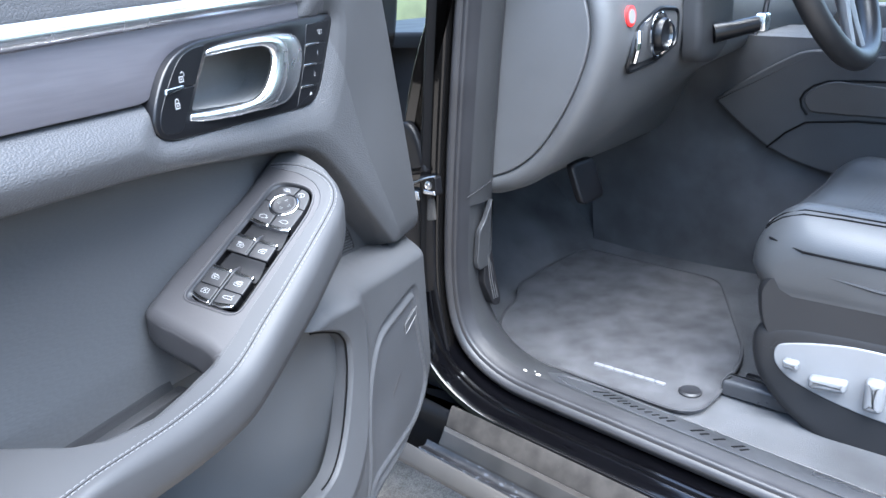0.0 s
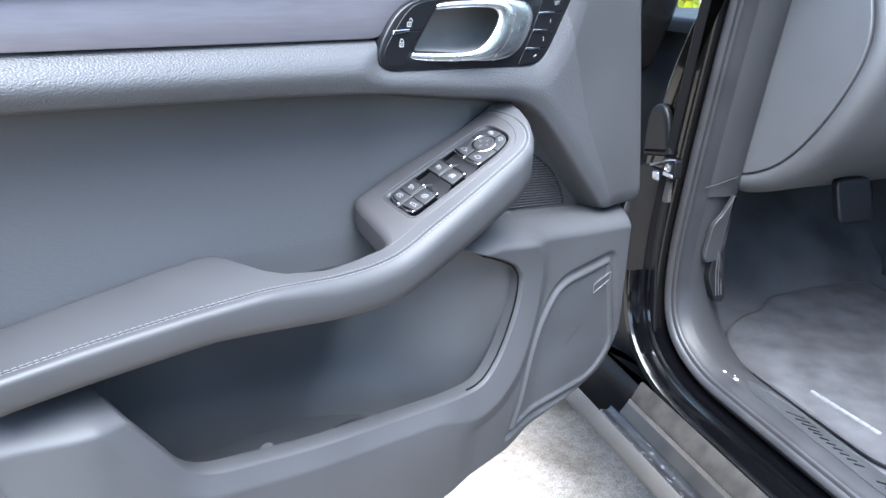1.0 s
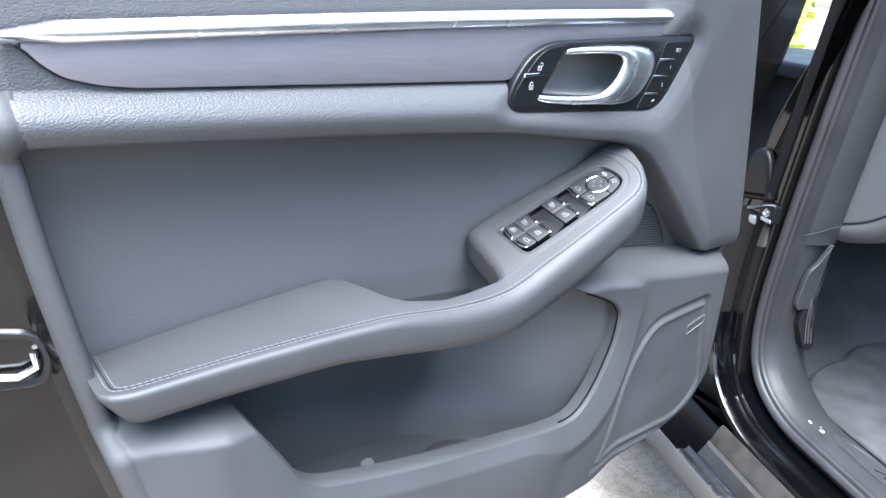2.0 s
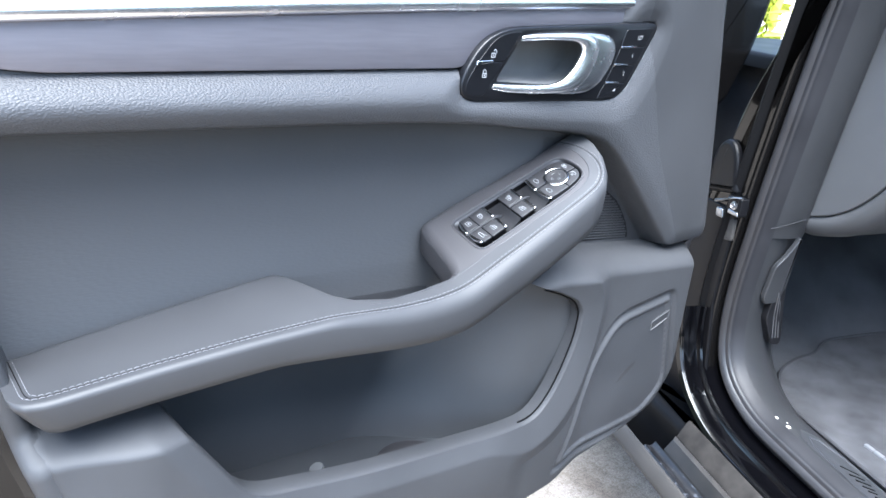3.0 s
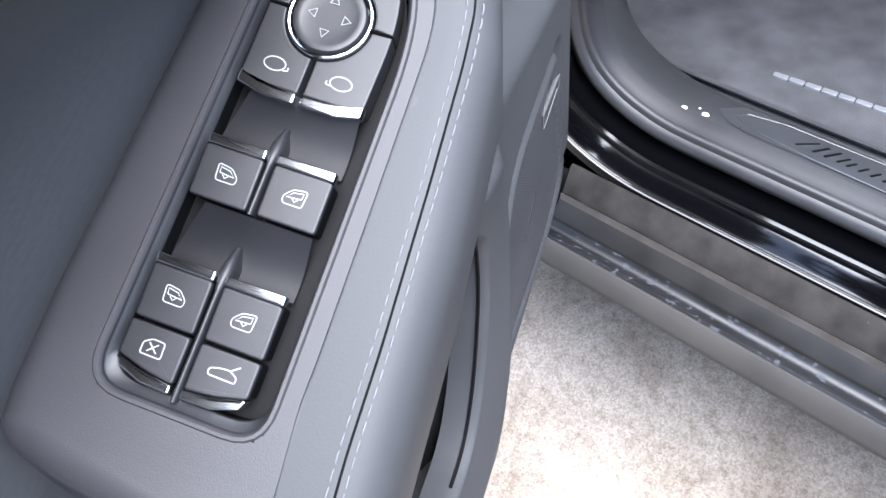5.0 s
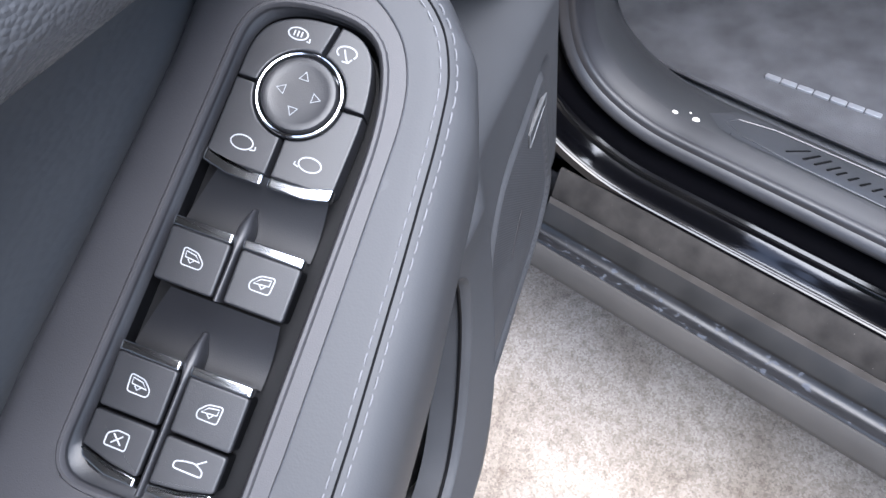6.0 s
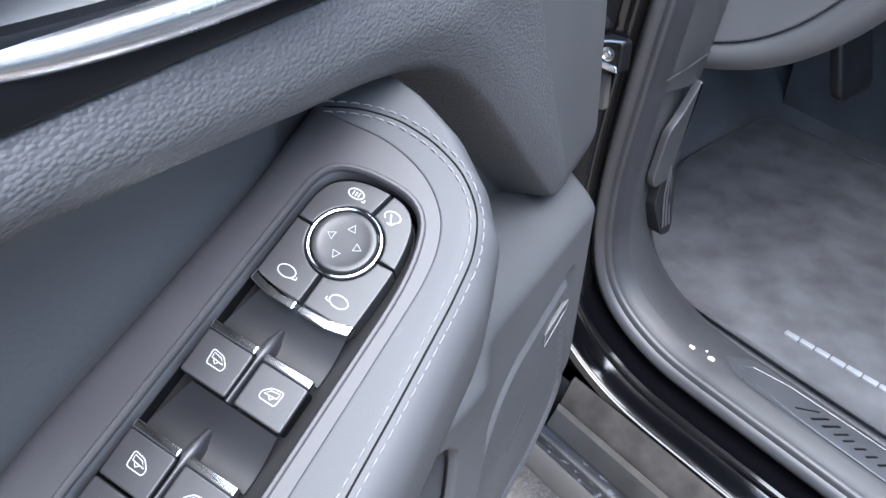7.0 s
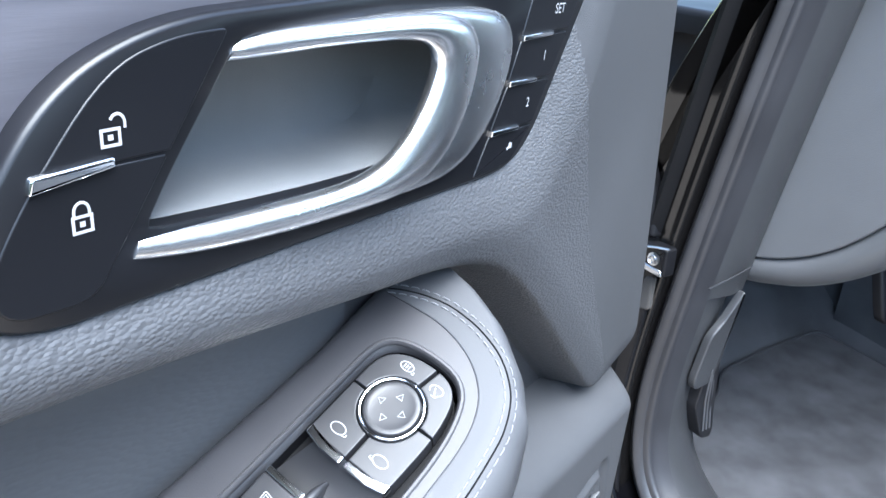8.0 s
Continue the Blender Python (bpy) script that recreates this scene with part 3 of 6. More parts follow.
ARM_Z = [(-0.72, 0.831), (-0.60, 0.846), (-0.52, 0.855), (-0.45, 0.861), (-0.42, 0.860), (-0.38, 0.859), (-0.34, 0.861), (-0.31, 0.8665), (-0.285, 0.8765),
         (-0.252, 0.8935), (-0.09, 0.979)]
ARM_TILT = [(-0.70, 0.0), (-0.45, 0.12), (-0.3, 0.2085), (0, 0.2085)]
ARM_THICK = [(-0.70, 0.034), (-0.50, 0.036), (-0.45, 0.043), (-0.29, 0.050), (-0.22, 0.055), (-0.12, 0.06), (-0.09, 0.05)]


def arm_z(x, y):
    return smooth_interp(x, ARM_Z, 0.008) + interp(x, ARM_TILT) * y


def arm_radius(x):
    """The outer edge's rounding: soft round the pod, crisp along the elbow rest."""
    return 0.014 - 0.0085 * float(ss((-0.36 - x) / 0.12))


def arm_edge_drop(x, y):
    """How far the rounded outer edge lies below the top at y."""
    r = arm_radius(x)
    d = y - interp(x, ARM_OUT)
    return 0 if d >= r else r - math.sqrt(max(0, r * r - (r - d) ** 2))


def arm_place(x, y, lift=0.0):
    return Vector((x, y, arm_z(x, y) - arm_edge_drop(x, y) + lift))


def sw_of(p):
    d = Vector(p) - KNOB
    return d.dot(SW_S) * 1000, d.dot(SW_Q) * 1000


CREASE = [(41, 40), (43, 12), (41.5, 2), (38.5, -8), (33.5, -17), (25.5, -25.5), (13, -31), (0, -33), (-50, -34.5), (-110, -36), (-140, -37.5), (-156, -37.5), (-200, -38), (-200, 70), (41, 70)]


SWITCH_OUTLINE = rounded([(-131, 29), (-131, -31), (4, -29), (29.5, -18.5), (30.5, 12), (22, 27)], [14, 14, 22, 16, 16, 12], 6)


def build_armrest():
    xs = list(np.concatenate([np.arange(-0.700, -0.688, 0.0015), np.arange(-0.6865, -0.463, 0.006), np.arange(-0.4605, -0.3205, 0.002), np.arange(-0.3195, -0.268, 0.0006), np.arange(-0.2665, -0.1265, 0.0025),
                              np.arange(-0.125, -0.0875, 0.001)]))
    loops = []
    fx = np.concatenate([np.arange(-0.71, -0.31, 0.001), np.arange(-0.31, -0.26, 0.00015), np.arange(-0.26, -0.08, 0.001)])
    fy = np.array([float(smooth_interp(x, ARM_IN, 0.002)) for x in fx])
    def drop(x, y, r):
        d = float(np.min(np.hypot(fx - x, fy - y)))
        return 0.0 if d >= r else r - math.sqrt(max(0.0, r * r - (r - d) ** 2))
    for x in xs:
        yo, yi = float(interp(x, ARM_OUT)), float(smooth_interp(x, ARM_IN, 0.002))
        th = float(interp(x, ARM_THICK))
        w = max(yi - yo, 0.004)
        ri, ro = min(0.0045 + 0.0035 * float(ss((-0.235 - x) / 0.05)), w * 0.4), min(arm_radius(x), w * 0.45)
        thi = th + (0.031 - th) * float(ss((x + 0.305) / 0.012))
        loop = [(yi - min(0.012, w * 0.3), -thi), (yi - min(0.004, w * 0.1), -thi * 0.93), (yi, -thi * 0.8), (yi, -ri)]
        loop += [(yi - ri * u, -drop(x, yi - ri * u, ri)) for u in (0.06, 0.2, 0.5, 1.0)]
        loop += [(yi - ri + (yo + ro - yi + ri) * k / 44, -drop(x, yi - ri + (yo + ro - yi + ri) * k / 44, ri)) for k in range(1, 44)]
        loop += [(yo + ro * (1 - math.sin(a)), -ro * (1 - math.cos(a))) for a in (0, 0.3, 0.6, 0.9, 1.2, math.pi / 2)]
        loop += [(yo + 0.001, -th * 0.62), (yo + 0.0035, -th * 0.84), (yo + 0.011, -th * 0.95), (yo + 0.02 * min(1, w / 0.04), -th)]
        rear = 0.75 * min(1.0, max(0.0, (-0.650 - x) / 0.05))
        loops.append([(x - rear * min(0.0, dz + 0.004), y, float(arm_z(x, y)) + dz) for y, dz in loop])
    bm = bmesh.new()
    rings(bm, loops, True, (True, True))
    # the hole that the switches sit in
    hole = inset(SWITCH_OUTLINE, 1.5)
    for v in bm.verts:
        if abs((v.co - KNOB).dot(SW_N)) > 0.006:
            continue
        s, q = sw_of(v.co)
        if not (-140 < s < 40 and -40 < q < 40):
            continue
        best = (9e9, 0, 0)
        for (s0, q0), (s1, q1) in zip(hole, hole[1:] + hole[:1]):
            es, eq = s1 - s0, q1 - q0
            t = min(1, max(0, ((s - s0) * es + (q - q0) * eq) / max(es * es + eq * eq, 1e-9)))
            d = math.hypot(s - s0 - t * es, q - q0 - t * eq)
            if d < best[0]:
                best = (d, s0 + t * es, q0 + t * eq)
        if best[0] < 1.3:
            v.co += (SW_S * (best[1] - s) + SW_Q * (best[2] - q)) / 1000
    gone = []
    for f in bm.faces:
        c = f.calc_center_median()
        s, q = sw_of(c)
        if -140 < s < 40 and abs((c - KNOB).dot(SW_N)) < 0.005 and float(inside(hole, np.array([s]), np.array([q]))[0]) > 0:
            gone.append(f)
    bmesh.ops.delete(bm, geom=gone, context='FACES')
    # the inner half of the pod is plastic, parted from the leather by a crease
    def to_crease(s, q):
        best = (1e9, s, q)
        for (s0, q0), (s1, q1) in zip(CREASE[:-3], CREASE[1:-2]):
            es, eq = s1 - s0, q1 - q0
            t = min(1, max(0, ((s - s0) * es + (q - q0) * eq) / (es * es + eq * eq)))
            d = math.hypot(s - s0 - t * es, q - q0 - t * eq)
            if d < best[0]:
                best = (d, s0 + t * es, q0 + t * eq)
        return best
    for v in bm.verts:
        s, q = sw_of(v.co)
        if -172 < s < 60 and abs((v.co - KNOB).dot(SW_N)) < 0.006:
            d, s1, q1 = to_crease(s, q)
            if d < 1.7:
                v.co += (SW_S * (s1 - s) + SW_Q * (q1 - q)) / 1000
    global ARM_SURFACE
    ARM_SURFACE = BVHTree.FromBMesh(bm)
    pod = bm.copy()
    def is_pod(f):
        s, q = sw_of(f.calc_center_median())
        return float(inside(CREASE, np.array([s]), np.array([q]))[0]) > 0
    bmesh.ops.delete(bm, geom=[f for f in bm.faces if is_pod(f)], context='FACES')
    bmesh.ops.delete(pod, geom=[f for f in pod.faces if not is_pod(f)], context='FACES')
    arm = part("armrest", bm, smooth_leather, door, "black leather armrest with grey stitching", sharp=60)
    part("switch_pod", pod, frame_plastic, arm, "warm grey plastic switch pod", sharp=60)
    return arm


ARM_SURFACE = None
armrest = build_armrest()


def tip_path(inward, lift):
    """A line round the pod's front, inward millimetres from its edge, on to the elbow rest."""
    edge = [(50, 44), (54.5, 36), (58, 27), (61, 12), (59.5, -6), (54.5, -22), (47, -34), (36.5, -43.5), (21, -50), (0, -53), (-40, -56.5), (-90, -60), (-125, -61.5)]
    line = []
    for i, (s, q) in enumerate(edge):
        a, b = Vector(edge[max(i - 1, 0)]), Vector(edge[min(i + 1, len(edge) - 1)])
        t = (b - a).normalized()
        line.append((s + t.y * inward, q - t.x * inward))
    pts = []
    fine = []
    for (s0, q0), (s1, q1) in zip(line, line[1:]):
        n = max(2, int(math.hypot(s1 - s0, q1 - q0) / 2))
        fine += [(s0 + (s1 - s0) * k / n, q0 + (q1 - q0) * k / n) for k in range(n)]
    for s, q in fine:
        p = sw(s, q, 0)
        pts.append(Vector((p.x, p.y, float(arm_z(p.x, p.y)) - arm_edge_drop(p.x, p.y) + lift)))
    last = pts[-1]
    off = last.y - float(interp(last.x, ARM_OUT))
    for x in np.arange(last.x - 0.003, -0.685, -0.003):
        o = off + (min(off, 0.016 if inward > 12 else off * 0.8) - off) * float(ss((last.x - x) / 0.16))
        pts.append(arm_place(float(x), float(interp(x, ARM_OUT)) + o, lift))
    # round the rear corner to the inner edge
    x_end, y0 = -0.6985 + 0.0012 * inward, pts[-1].y
    for k in range(1, 5):
        a = k / 4 * math.pi / 2
        pts.append(arm_place(-0.685 + (x_end + 0.685) * math.sin(a), y0 + 0.006 * (1 - math.cos(a)), lift))
    for y in np.arange(y0 + 0.009, 0.044, 0.003):
        pts.append(arm_place(x_end, float(y), lift))
    return pts


def on_surface(path, lift):
    """The path laid on to the leather, with its normals."""
    out = []
    for p in path:
        hit, normal, _, _ = ARM_SURFACE.ray_cast(Vector((p.x, p.y - 0.010, p.z + 0.03)), Vector((0, 0.010, -0.03)).normalized(), 0.08)
        if hit is None:
            hit, normal, _, _ = ARM_SURFACE.find_nearest(p)
        if normal.z < 0:
            normal = -normal
        out.append((hit + normal * lift, normal))
    return out


def stitches(path, length=0.0042, gap=0.0009, r=0.00030):
    laid = on_surface(path, 0.0001)
    pts = [p for p, _ in laid]
    bm = bmesh.new()
    dist = [0]
    for a, b in zip(pts, pts[1:]):
        dist.append(dist[-1] + (b - a).length)
    def at(d):
        i = min(max(int(np.searchsorted(dist, d)) - 1, 0), len(pts) - 2)
        u = (d - dist[i]) / max(dist[i + 1] - dist[i], 1e-9)
        return pts[i].lerp(pts[i + 1], u), laid[i][1]
    d = 0
    while d + length < dist[-1]:
        (a, n), (b, _) = at(d), at(d + length)
        tube([a - n * 0.0006, a.lerp(b, 0.18) + n * 0.0002, a.lerp(b, 0.5) + n * 0.0004, a.lerp(b, 0.82) + n * 0.0002, b - n * 0.0006], r, 5, bm)
        d += length + gap
    return bm


def stitches_along(path, length=0.005, gap=0.002, r=0.0005):
    """Short threads laid one after another along a path."""
    bm = bmesh.new()
    for a, b in zip(path, path[1:]):
        n = max(1, round((b - a).length / (length + gap)))
        for k in range(n):
            tube([a.lerp(b, k / n), a.lerp(b, (k + 0.7) / n)], r, 5, bm)
    return bm


for inward, name in ((5.9, "stitching"), (10.6, "stitching")):
    tagged(part(name, stitches(smooth_path(tip_path(inward, 0.0002), 8)), thread, armrest, "pale grey stitching"), kind="stuff")
part("seam", tube([p for p, _ in on_surface(smooth_path(tip_path(8.25, 0), 8), -0.0001)], 0.00045, 6), deep_black, armrest)
crease = []
for (s0, q0), (s1, q1) in zip(CREASE[:9], CREASE[1:10]):
    n = max(2, int(math.hypot(s1 - s0, q1 - q0) / 3))
    for k in range(n):
        p = sw(s0 + (s1 - s0) * k / n, q0 + (q1 - q0) * k / n, 0)
        crease.append(Vector((p.x, p.y, float(arm_z(p.x, p.y)) - 0.0002)))
for x in np.arange(crease[-1].x - 0.004, -0.41, -0.004):
    y_in = float(smooth_interp(x, ARM_IN, 0.004))
    crease.append(arm_place(float(x), min(-0.0365 - 0.03 * max(0, -0.35 - float(x)), y_in - 0.003), -0.0004))
part("crease", tube(smooth_path(crease), 0.00045, 6), rubber, armrest)

# trim strip, chrome line
def build_strip():
    bm = bmesh.new()
    loops = []
    for x in np.concatenate([np.linspace(-0.722, -0.64, 24), np.linspace(-0.63, -0.30, 34), np.linspace(-0.296, -0.235, 20), np.linspace(-0.22, -0.004, 24)]):
        x = float(x)
        lo = float(smooth_interp(x, STRIP_LOW, 0.004))
        hi = max(lo + 0.001, float(interp(x, [(-0.722, 1.0905), (-0.46, 1.1040), (-0.004, 1.1275)])))
        r = min(0.0015, (hi - lo) * 0.4)
        loops.append([dp(x, lo, -12), dp(x, lo, -3), dp(x, lo + r * 0.3, -1.9), dp(x, lo + r, -1.5), dp(x, (lo + hi) / 2, -1.2), dp(x, hi - r, -1.5), dp(x, hi, -3), dp(x, hi, -12)])
    rings(bm, loops, False)
    return bm


part("trim_strip", build_strip(), brushed, door, "brushed dark metal trim strip")


def chrome_line():
    bm = bmesh.new()
    loops = []
    for k in range(61):
        u = k / 60
        x = -0.735 + u * 0.728
        z = 1.0955 + 0.036 * u + 0.002 * math.sin(u * math.pi)
        r = 0.0075 * min(1, (k + 1) / 4, (61 - k) / 2.0)
        loops.append([dp(x, z + r * c, h) for c, h in ((-1, -8), (-1, 0), (-0.75, 3.0), (-0.3, 4.6), (0.2, 4.4), (0.7, 2.6), (1, 0), (1, -8))])
    rings(bm, loops, True, (True, True))
    return bm


part("chrome_strip", chrome_line(), chrome, door, "bright chrome window strip")

# handle unit


def by_angle(poly, centre, n=120, squash=3.0):
    """The outline sampled at n even directions from a centre."""
    out = []
    for k in range(n):
        a = 2 * math.pi * k / n
        dx, dz = math.cos(a) * squash, math.sin(a)
        best = 0
        for (x0, z0), (x1, z1) in zip(poly, poly[1:] + poly[:1]):
            ex, ez = x1 - x0, z1 - z0
            det = dx * -ez + ex * dz
            if abs(det) < 1e-12:
                continue
            px, pz = x0 - centre[0], z0 - centre[1]
            t = (px * -ez + ex * pz) / det
            s = (dx * pz - dz * px) / det
            if t > best and -1e-6 <= s <= 1 + 1e-6:
                best = t
        out.append((centre[0] + dx * best, centre[1] + dz * best))
    return out


def handle_unit():
    c = (-0.175, 1.064)
    o, i = by_angle(BEZEL, c), by_angle(CUP, c)
    loops = [[dp(*p, h) for p in inset(o, d)] for d, h in ((-0.0005, -10), (0, 3.5), (0.0006, 5.0), (0.0016, 5.6))]
    loops += [[dp(*p, 5.6) for p in inset(i, -0.0012)], [dp(*p, 5.0) for p in inset(i, -0.0003)], [dp(*p, -4) for p in i]]
    bm = bmesh.new()
    rings(bm, loops)
    unit = thing("inner_door_handle", (-0.17, 0.0, 1.02), "gloss black door handle unit with chrome lever", "door handle")
    bezel = unit
    part("handle_bezel", bm, gloss_black, unit, "gloss black handle surround")
    bm = bmesh.new()
    loops = [[dp(c[0] + (p[0] - c[0]) * k, c[1] + (p[1] - c[1]) * k, h) for p in i] for k, h in ((1, 0), (0.99, -14), (0.96, -24), (0.88, -31), (0.7, -34.5), (0.35, -36))]
    rings(bm, loops, True, (False, True))
    part("grip_recess", bm, recess_plastic, bezel)
    # lock buttons
    full = rounded([(-0.2225, 1.0955), (-0.240, 1.0945), (-0.258, 1.0885), (-0.277, 1.0665), (-0.2905, 1.046), (-0.288, 1.0345), (-0.266, 1.0335), (-0.2445, 1.064)],
                   [.003, .012, .015, .02, .012, .008, .006, .006])
    up = [p for p in full if p[1] > 1.0668] + [(-0.2435, 1.0668), (-0.2765, 1.0668)]
    lo = [p for p in full if p[1] < 1.0662] + [(-0.2775, 1.0660), (-0.2440, 1.0660)]
    for name, poly in (("unlock_button", up), ("lock_button", lo)):
        cx, cz = sum(p[0] for p in poly) / len(poly), sum(p[1] for p in poly) / len(poly)
        poly = sorted(poly, key=lambda p: math.atan2(p[1] - cz, p[0] - cx))
        b = part(name, slab(poly, dp, 3, 6.0, 0.0005), gloss_black, bezel)
    part("chrome_bar", slab(rounded([(-0.2795, 1.0635), (-0.2785, 1.0675), (-0.2585, 1.0685), (-0.2585, 1.0660)], .0008), dp, 4, 7.4, 0.0006), bright_chrome, bezel)
    for x, z, name, opened in ((-0.2585, 1.0730, "padlock_sign", True), (-0.2675, 1.0540, "padlock_sign", False)):
        k = 0.82
        body = [(x - k * .0033, z - k * .003), (x + k * .0033, z - k * .003), (x + k * .0033, z + k * .0026), (x - k * .0033, z + k * .0026)]
        bm = bmesh.new()
        rings(bm, [[dp(*p, 6.12) for p in body], [dp(*p, 6.12) for p in inset(body, 0.0008)]])
        slab([(x - k * .0008, z - k * .001), (x + k * .0008, z - k * .001), (x + k * .0008, z + k * .0006), (x - k * .0008, z + k * .0006)], dp, 6.0, 6.12, bm=bm)
        sh = k * 0.0024 if opened else 0.0
        arc = [(x + sh + k * .0023 * math.cos(a), z + k * .0036 + .0022 * math.sin(a)) for a in np.linspace(math.pi * (0.85 if opened else 1.0), 0, 9)]
        arc += [(x + sh + k * .0023, z + k * .0026)] if not opened else [(x + sh + k * .0023, z + k * .0020)]
        arc = ([(x - k * .0023, z + k * .0026)] if not opened else []) + arc
        tube([dp(*p, 6.1) for p in arc], 0.0004, 5, bm, flatten=0.3, up=(0, 1, 0))
        part(name, bm, icon_white, bezel)
    # seat memory buttons
    left = [(-0.0600, 1.1015), (-0.0665, 1.0815), (-0.0740, 1.0630), (-0.0845, 1.0430), (-0.0950, 1.0245)]
    right = [(-0.0125, 1.1035), (-0.0235, 1.0825), (-0.0355, 1.0620), (-0.0475, 1.0420), (-0.0640, 1.0262)]
    for k, text in enumerate(("SET", "1", "2", "")):
        g = 0.0006
        poly = [(left[k + 1][0], left[k + 1][1] + g), (right[k + 1][0], right[k + 1][1] + g), (right[k][0], right[k][1] - g), (left[k][0], left[k][1] - g)]
        b = part("memory_button", slab(rounded(poly, .002, 3), dp, 3, 6.2, 0.0005), gloss_black, bezel)
        if k < 3:
            x0, z0 = left[k + 1]
            x1, z1 = right[k + 1]
            e = 0.62
            bar = [(x0, z0 - .0012), (x0 + (x1 - x0) * e, z0 + (z1 - z0) * e - .001), (x0 + (x1 - x0) * e, z0 + (z1 - z0) * e + .001), (x0, z0 + .0012)]
            part("chrome_bar", slab(bar, dp, 4, 7.4, 0.0005), bright_chrome, bezel)
        cx, cz = sum(p[0] for p in poly) / 4 + 0.006, sum(p[1] for p in poly) / 4
        if text:
            cu = bpy.data.curves.new("lettering", 'FONT')
            cu.body, cu.size, cu.align_x, cu.align_y = text, 0.0062, 'CENTER', 'CENTER'
            me = bpy.data.meshes.new_from_object(bpy.data.objects.new("lettering", cu))
            bm = bmesh.new()
            bm.from_mesh(me)
            for v in bm.verts:
                v.co = dp(cx + v.co.x, cz + v.co.y, 6.32)
            part("lettering", bm, icon_white, b)
        else:
            bm = tube([dp(cx - .002, cz - .0006, 6.3), dp(cx + .0012, cz + .0008, 6.3)], 0.0006, 5, flatten=0.3, up=(0, 1, 0))
            slab([(cx + .001 + .0014 * math.cos(a), cz + .0008 + .0014 * math.sin(a)) for a in np.linspace(0, 5.7, 8)], dp, 6.2, 6.35, bm=bm)
            part("key_sign", bm, icon_white, b)
    # lever: a rounded U whose closed end widens into a flat finger plate; rows of (inner edge, ridge's outer edge, plate's outer edge, height)
    rows = [((-0.2525, 1.0462), (-0.2560, 1.0392), None, 6.5), ((-0.2410, 1.0450), (-0.2425, 1.0370), None, 8.0), ((-0.2295, 1.0442), (-0.2280, 1.0355), None, 9.5), ((-0.2110, 1.0438), (-0.2050, 1.0344), None, 12.0),
            ((-0.1900, 1.0436), (-0.1780, 1.0340), None, 14.0), ((-0.1740, 1.0447), (-0.1560, 1.0345), (-0.1490, 1.0320), 16.0), ((-0.1610, 1.0490), (-0.1390, 1.0385), (-0.1210, 1.0325), 17.0),
            ((-0.1510, 1.0570), (-0.1270, 1.0475), (-0.1040, 1.0380), 17.5), ((-0.1430, 1.0670), (-0.1185, 1.0590), (-0.0900, 1.0490), 17.5), ((-0.1385, 1.0770), (-0.1140, 1.0720), (-0.0800, 1.0660), 17.5),
            ((-0.1395, 1.0830), (-0.1130, 1.0840), (-0.0770, 1.0810), 17.5), ((-0.1455, 1.0870), (-0.1200, 1.0935), (-0.0850, 1.0935), 17.0), ((-0.1570, 1.0885), (-0.1400, 1.0965), (-0.1120, 1.0968), 16.0),
            ((-0.1740, 1.0885), (-0.1640, 1.0960), None, 14.0), ((-0.1900, 1.0880), (-0.1850, 1.0950), None, 11.5), ((-0.2060, 1.0868), (-0.2040, 1.0942), None, 9.0), ((-0.2230, 1.0860), (-0.2205, 1.0922), None, 6.0)]
    fine = []
    for (i0, o0, p0, h0), (i1, o1, p1, h1) in zip(rows, rows[1:]):
        for k in range(4):
            t = k / 4
            mix = lambda a_, b_: (a_[0] + (b_[0] - a_[0]) * t, a_[1] + (b_[1] - a_[1]) * t)
            fine.append([mix(i0, i1), mix(o0, o1), mix(p0 or o0, p1 or o1), h0 + (h1 - h0) * t])
    fine.append([rows[-1][0], rows[-1][1], rows[-1][1], rows[-1][3]])
    for _ in range(4):
        fine = [fine[0]] + [[tuple((a_[j][m_] + 2 * b_[j][m_] + c_[j][m_]) / 4 for m_ in (0, 1)) for j in (0, 1, 2)] + [(a_[3] + 2 * b_[3] + c_[3]) / 4] for a_, b_, c_ in zip(fine, fine[1:], fine[2:])] + [fine[-1]]
    ridge, plate = [], []
    for (xi, zi), (xo, zo), (xp, zp), h in fine:
        ring = []
        for k in range(17):
            a_ = 2 * math.pi * k / 16
            u = 0.5 - 0.5 * math.cos(a_)
            deep = 4.2 if math.sin(a_) > 0 else 5.5
            ring.append(dp(xi + (xo - xi) * u, zi + (zo - zi) * u, max(-2.0, h - 4.2 + deep * math.sin(a_) * (1.0 if math.sin(a_) > 0 else 1.4))))
        ridge.append(ring[:-1])
        if math.hypot(xp - xo, zp - zo) > 0.0012:
            low = h - 5.2
            plate.append([dp(xo + (xp - xo) * u - (xo - xi) * 0.12 * (1 - u), zo + (zp - zo) * u - (zo - zi) * 0.12 * (1 - u), low - d_) for u, d_ in ((0.0, 0.4), (0.3, 0.0), (0.65, 0.6), (0.88, 1.8), (0.97, 3.2), (1.0, 6.0), (0.98, 12.0))])
    bm = bmesh.new()
    rings(bm, ridge, True, (True, True))
    part("pull_lever", bm, chrome, bezel, "polished chrome pull lever", sharp=70)
    bm = bmesh.new()
    rings(bm, plate, False)
    part("finger_plate", bm, satin, bezel, "satin metal finger plate", sharp=60)


handle_unit()


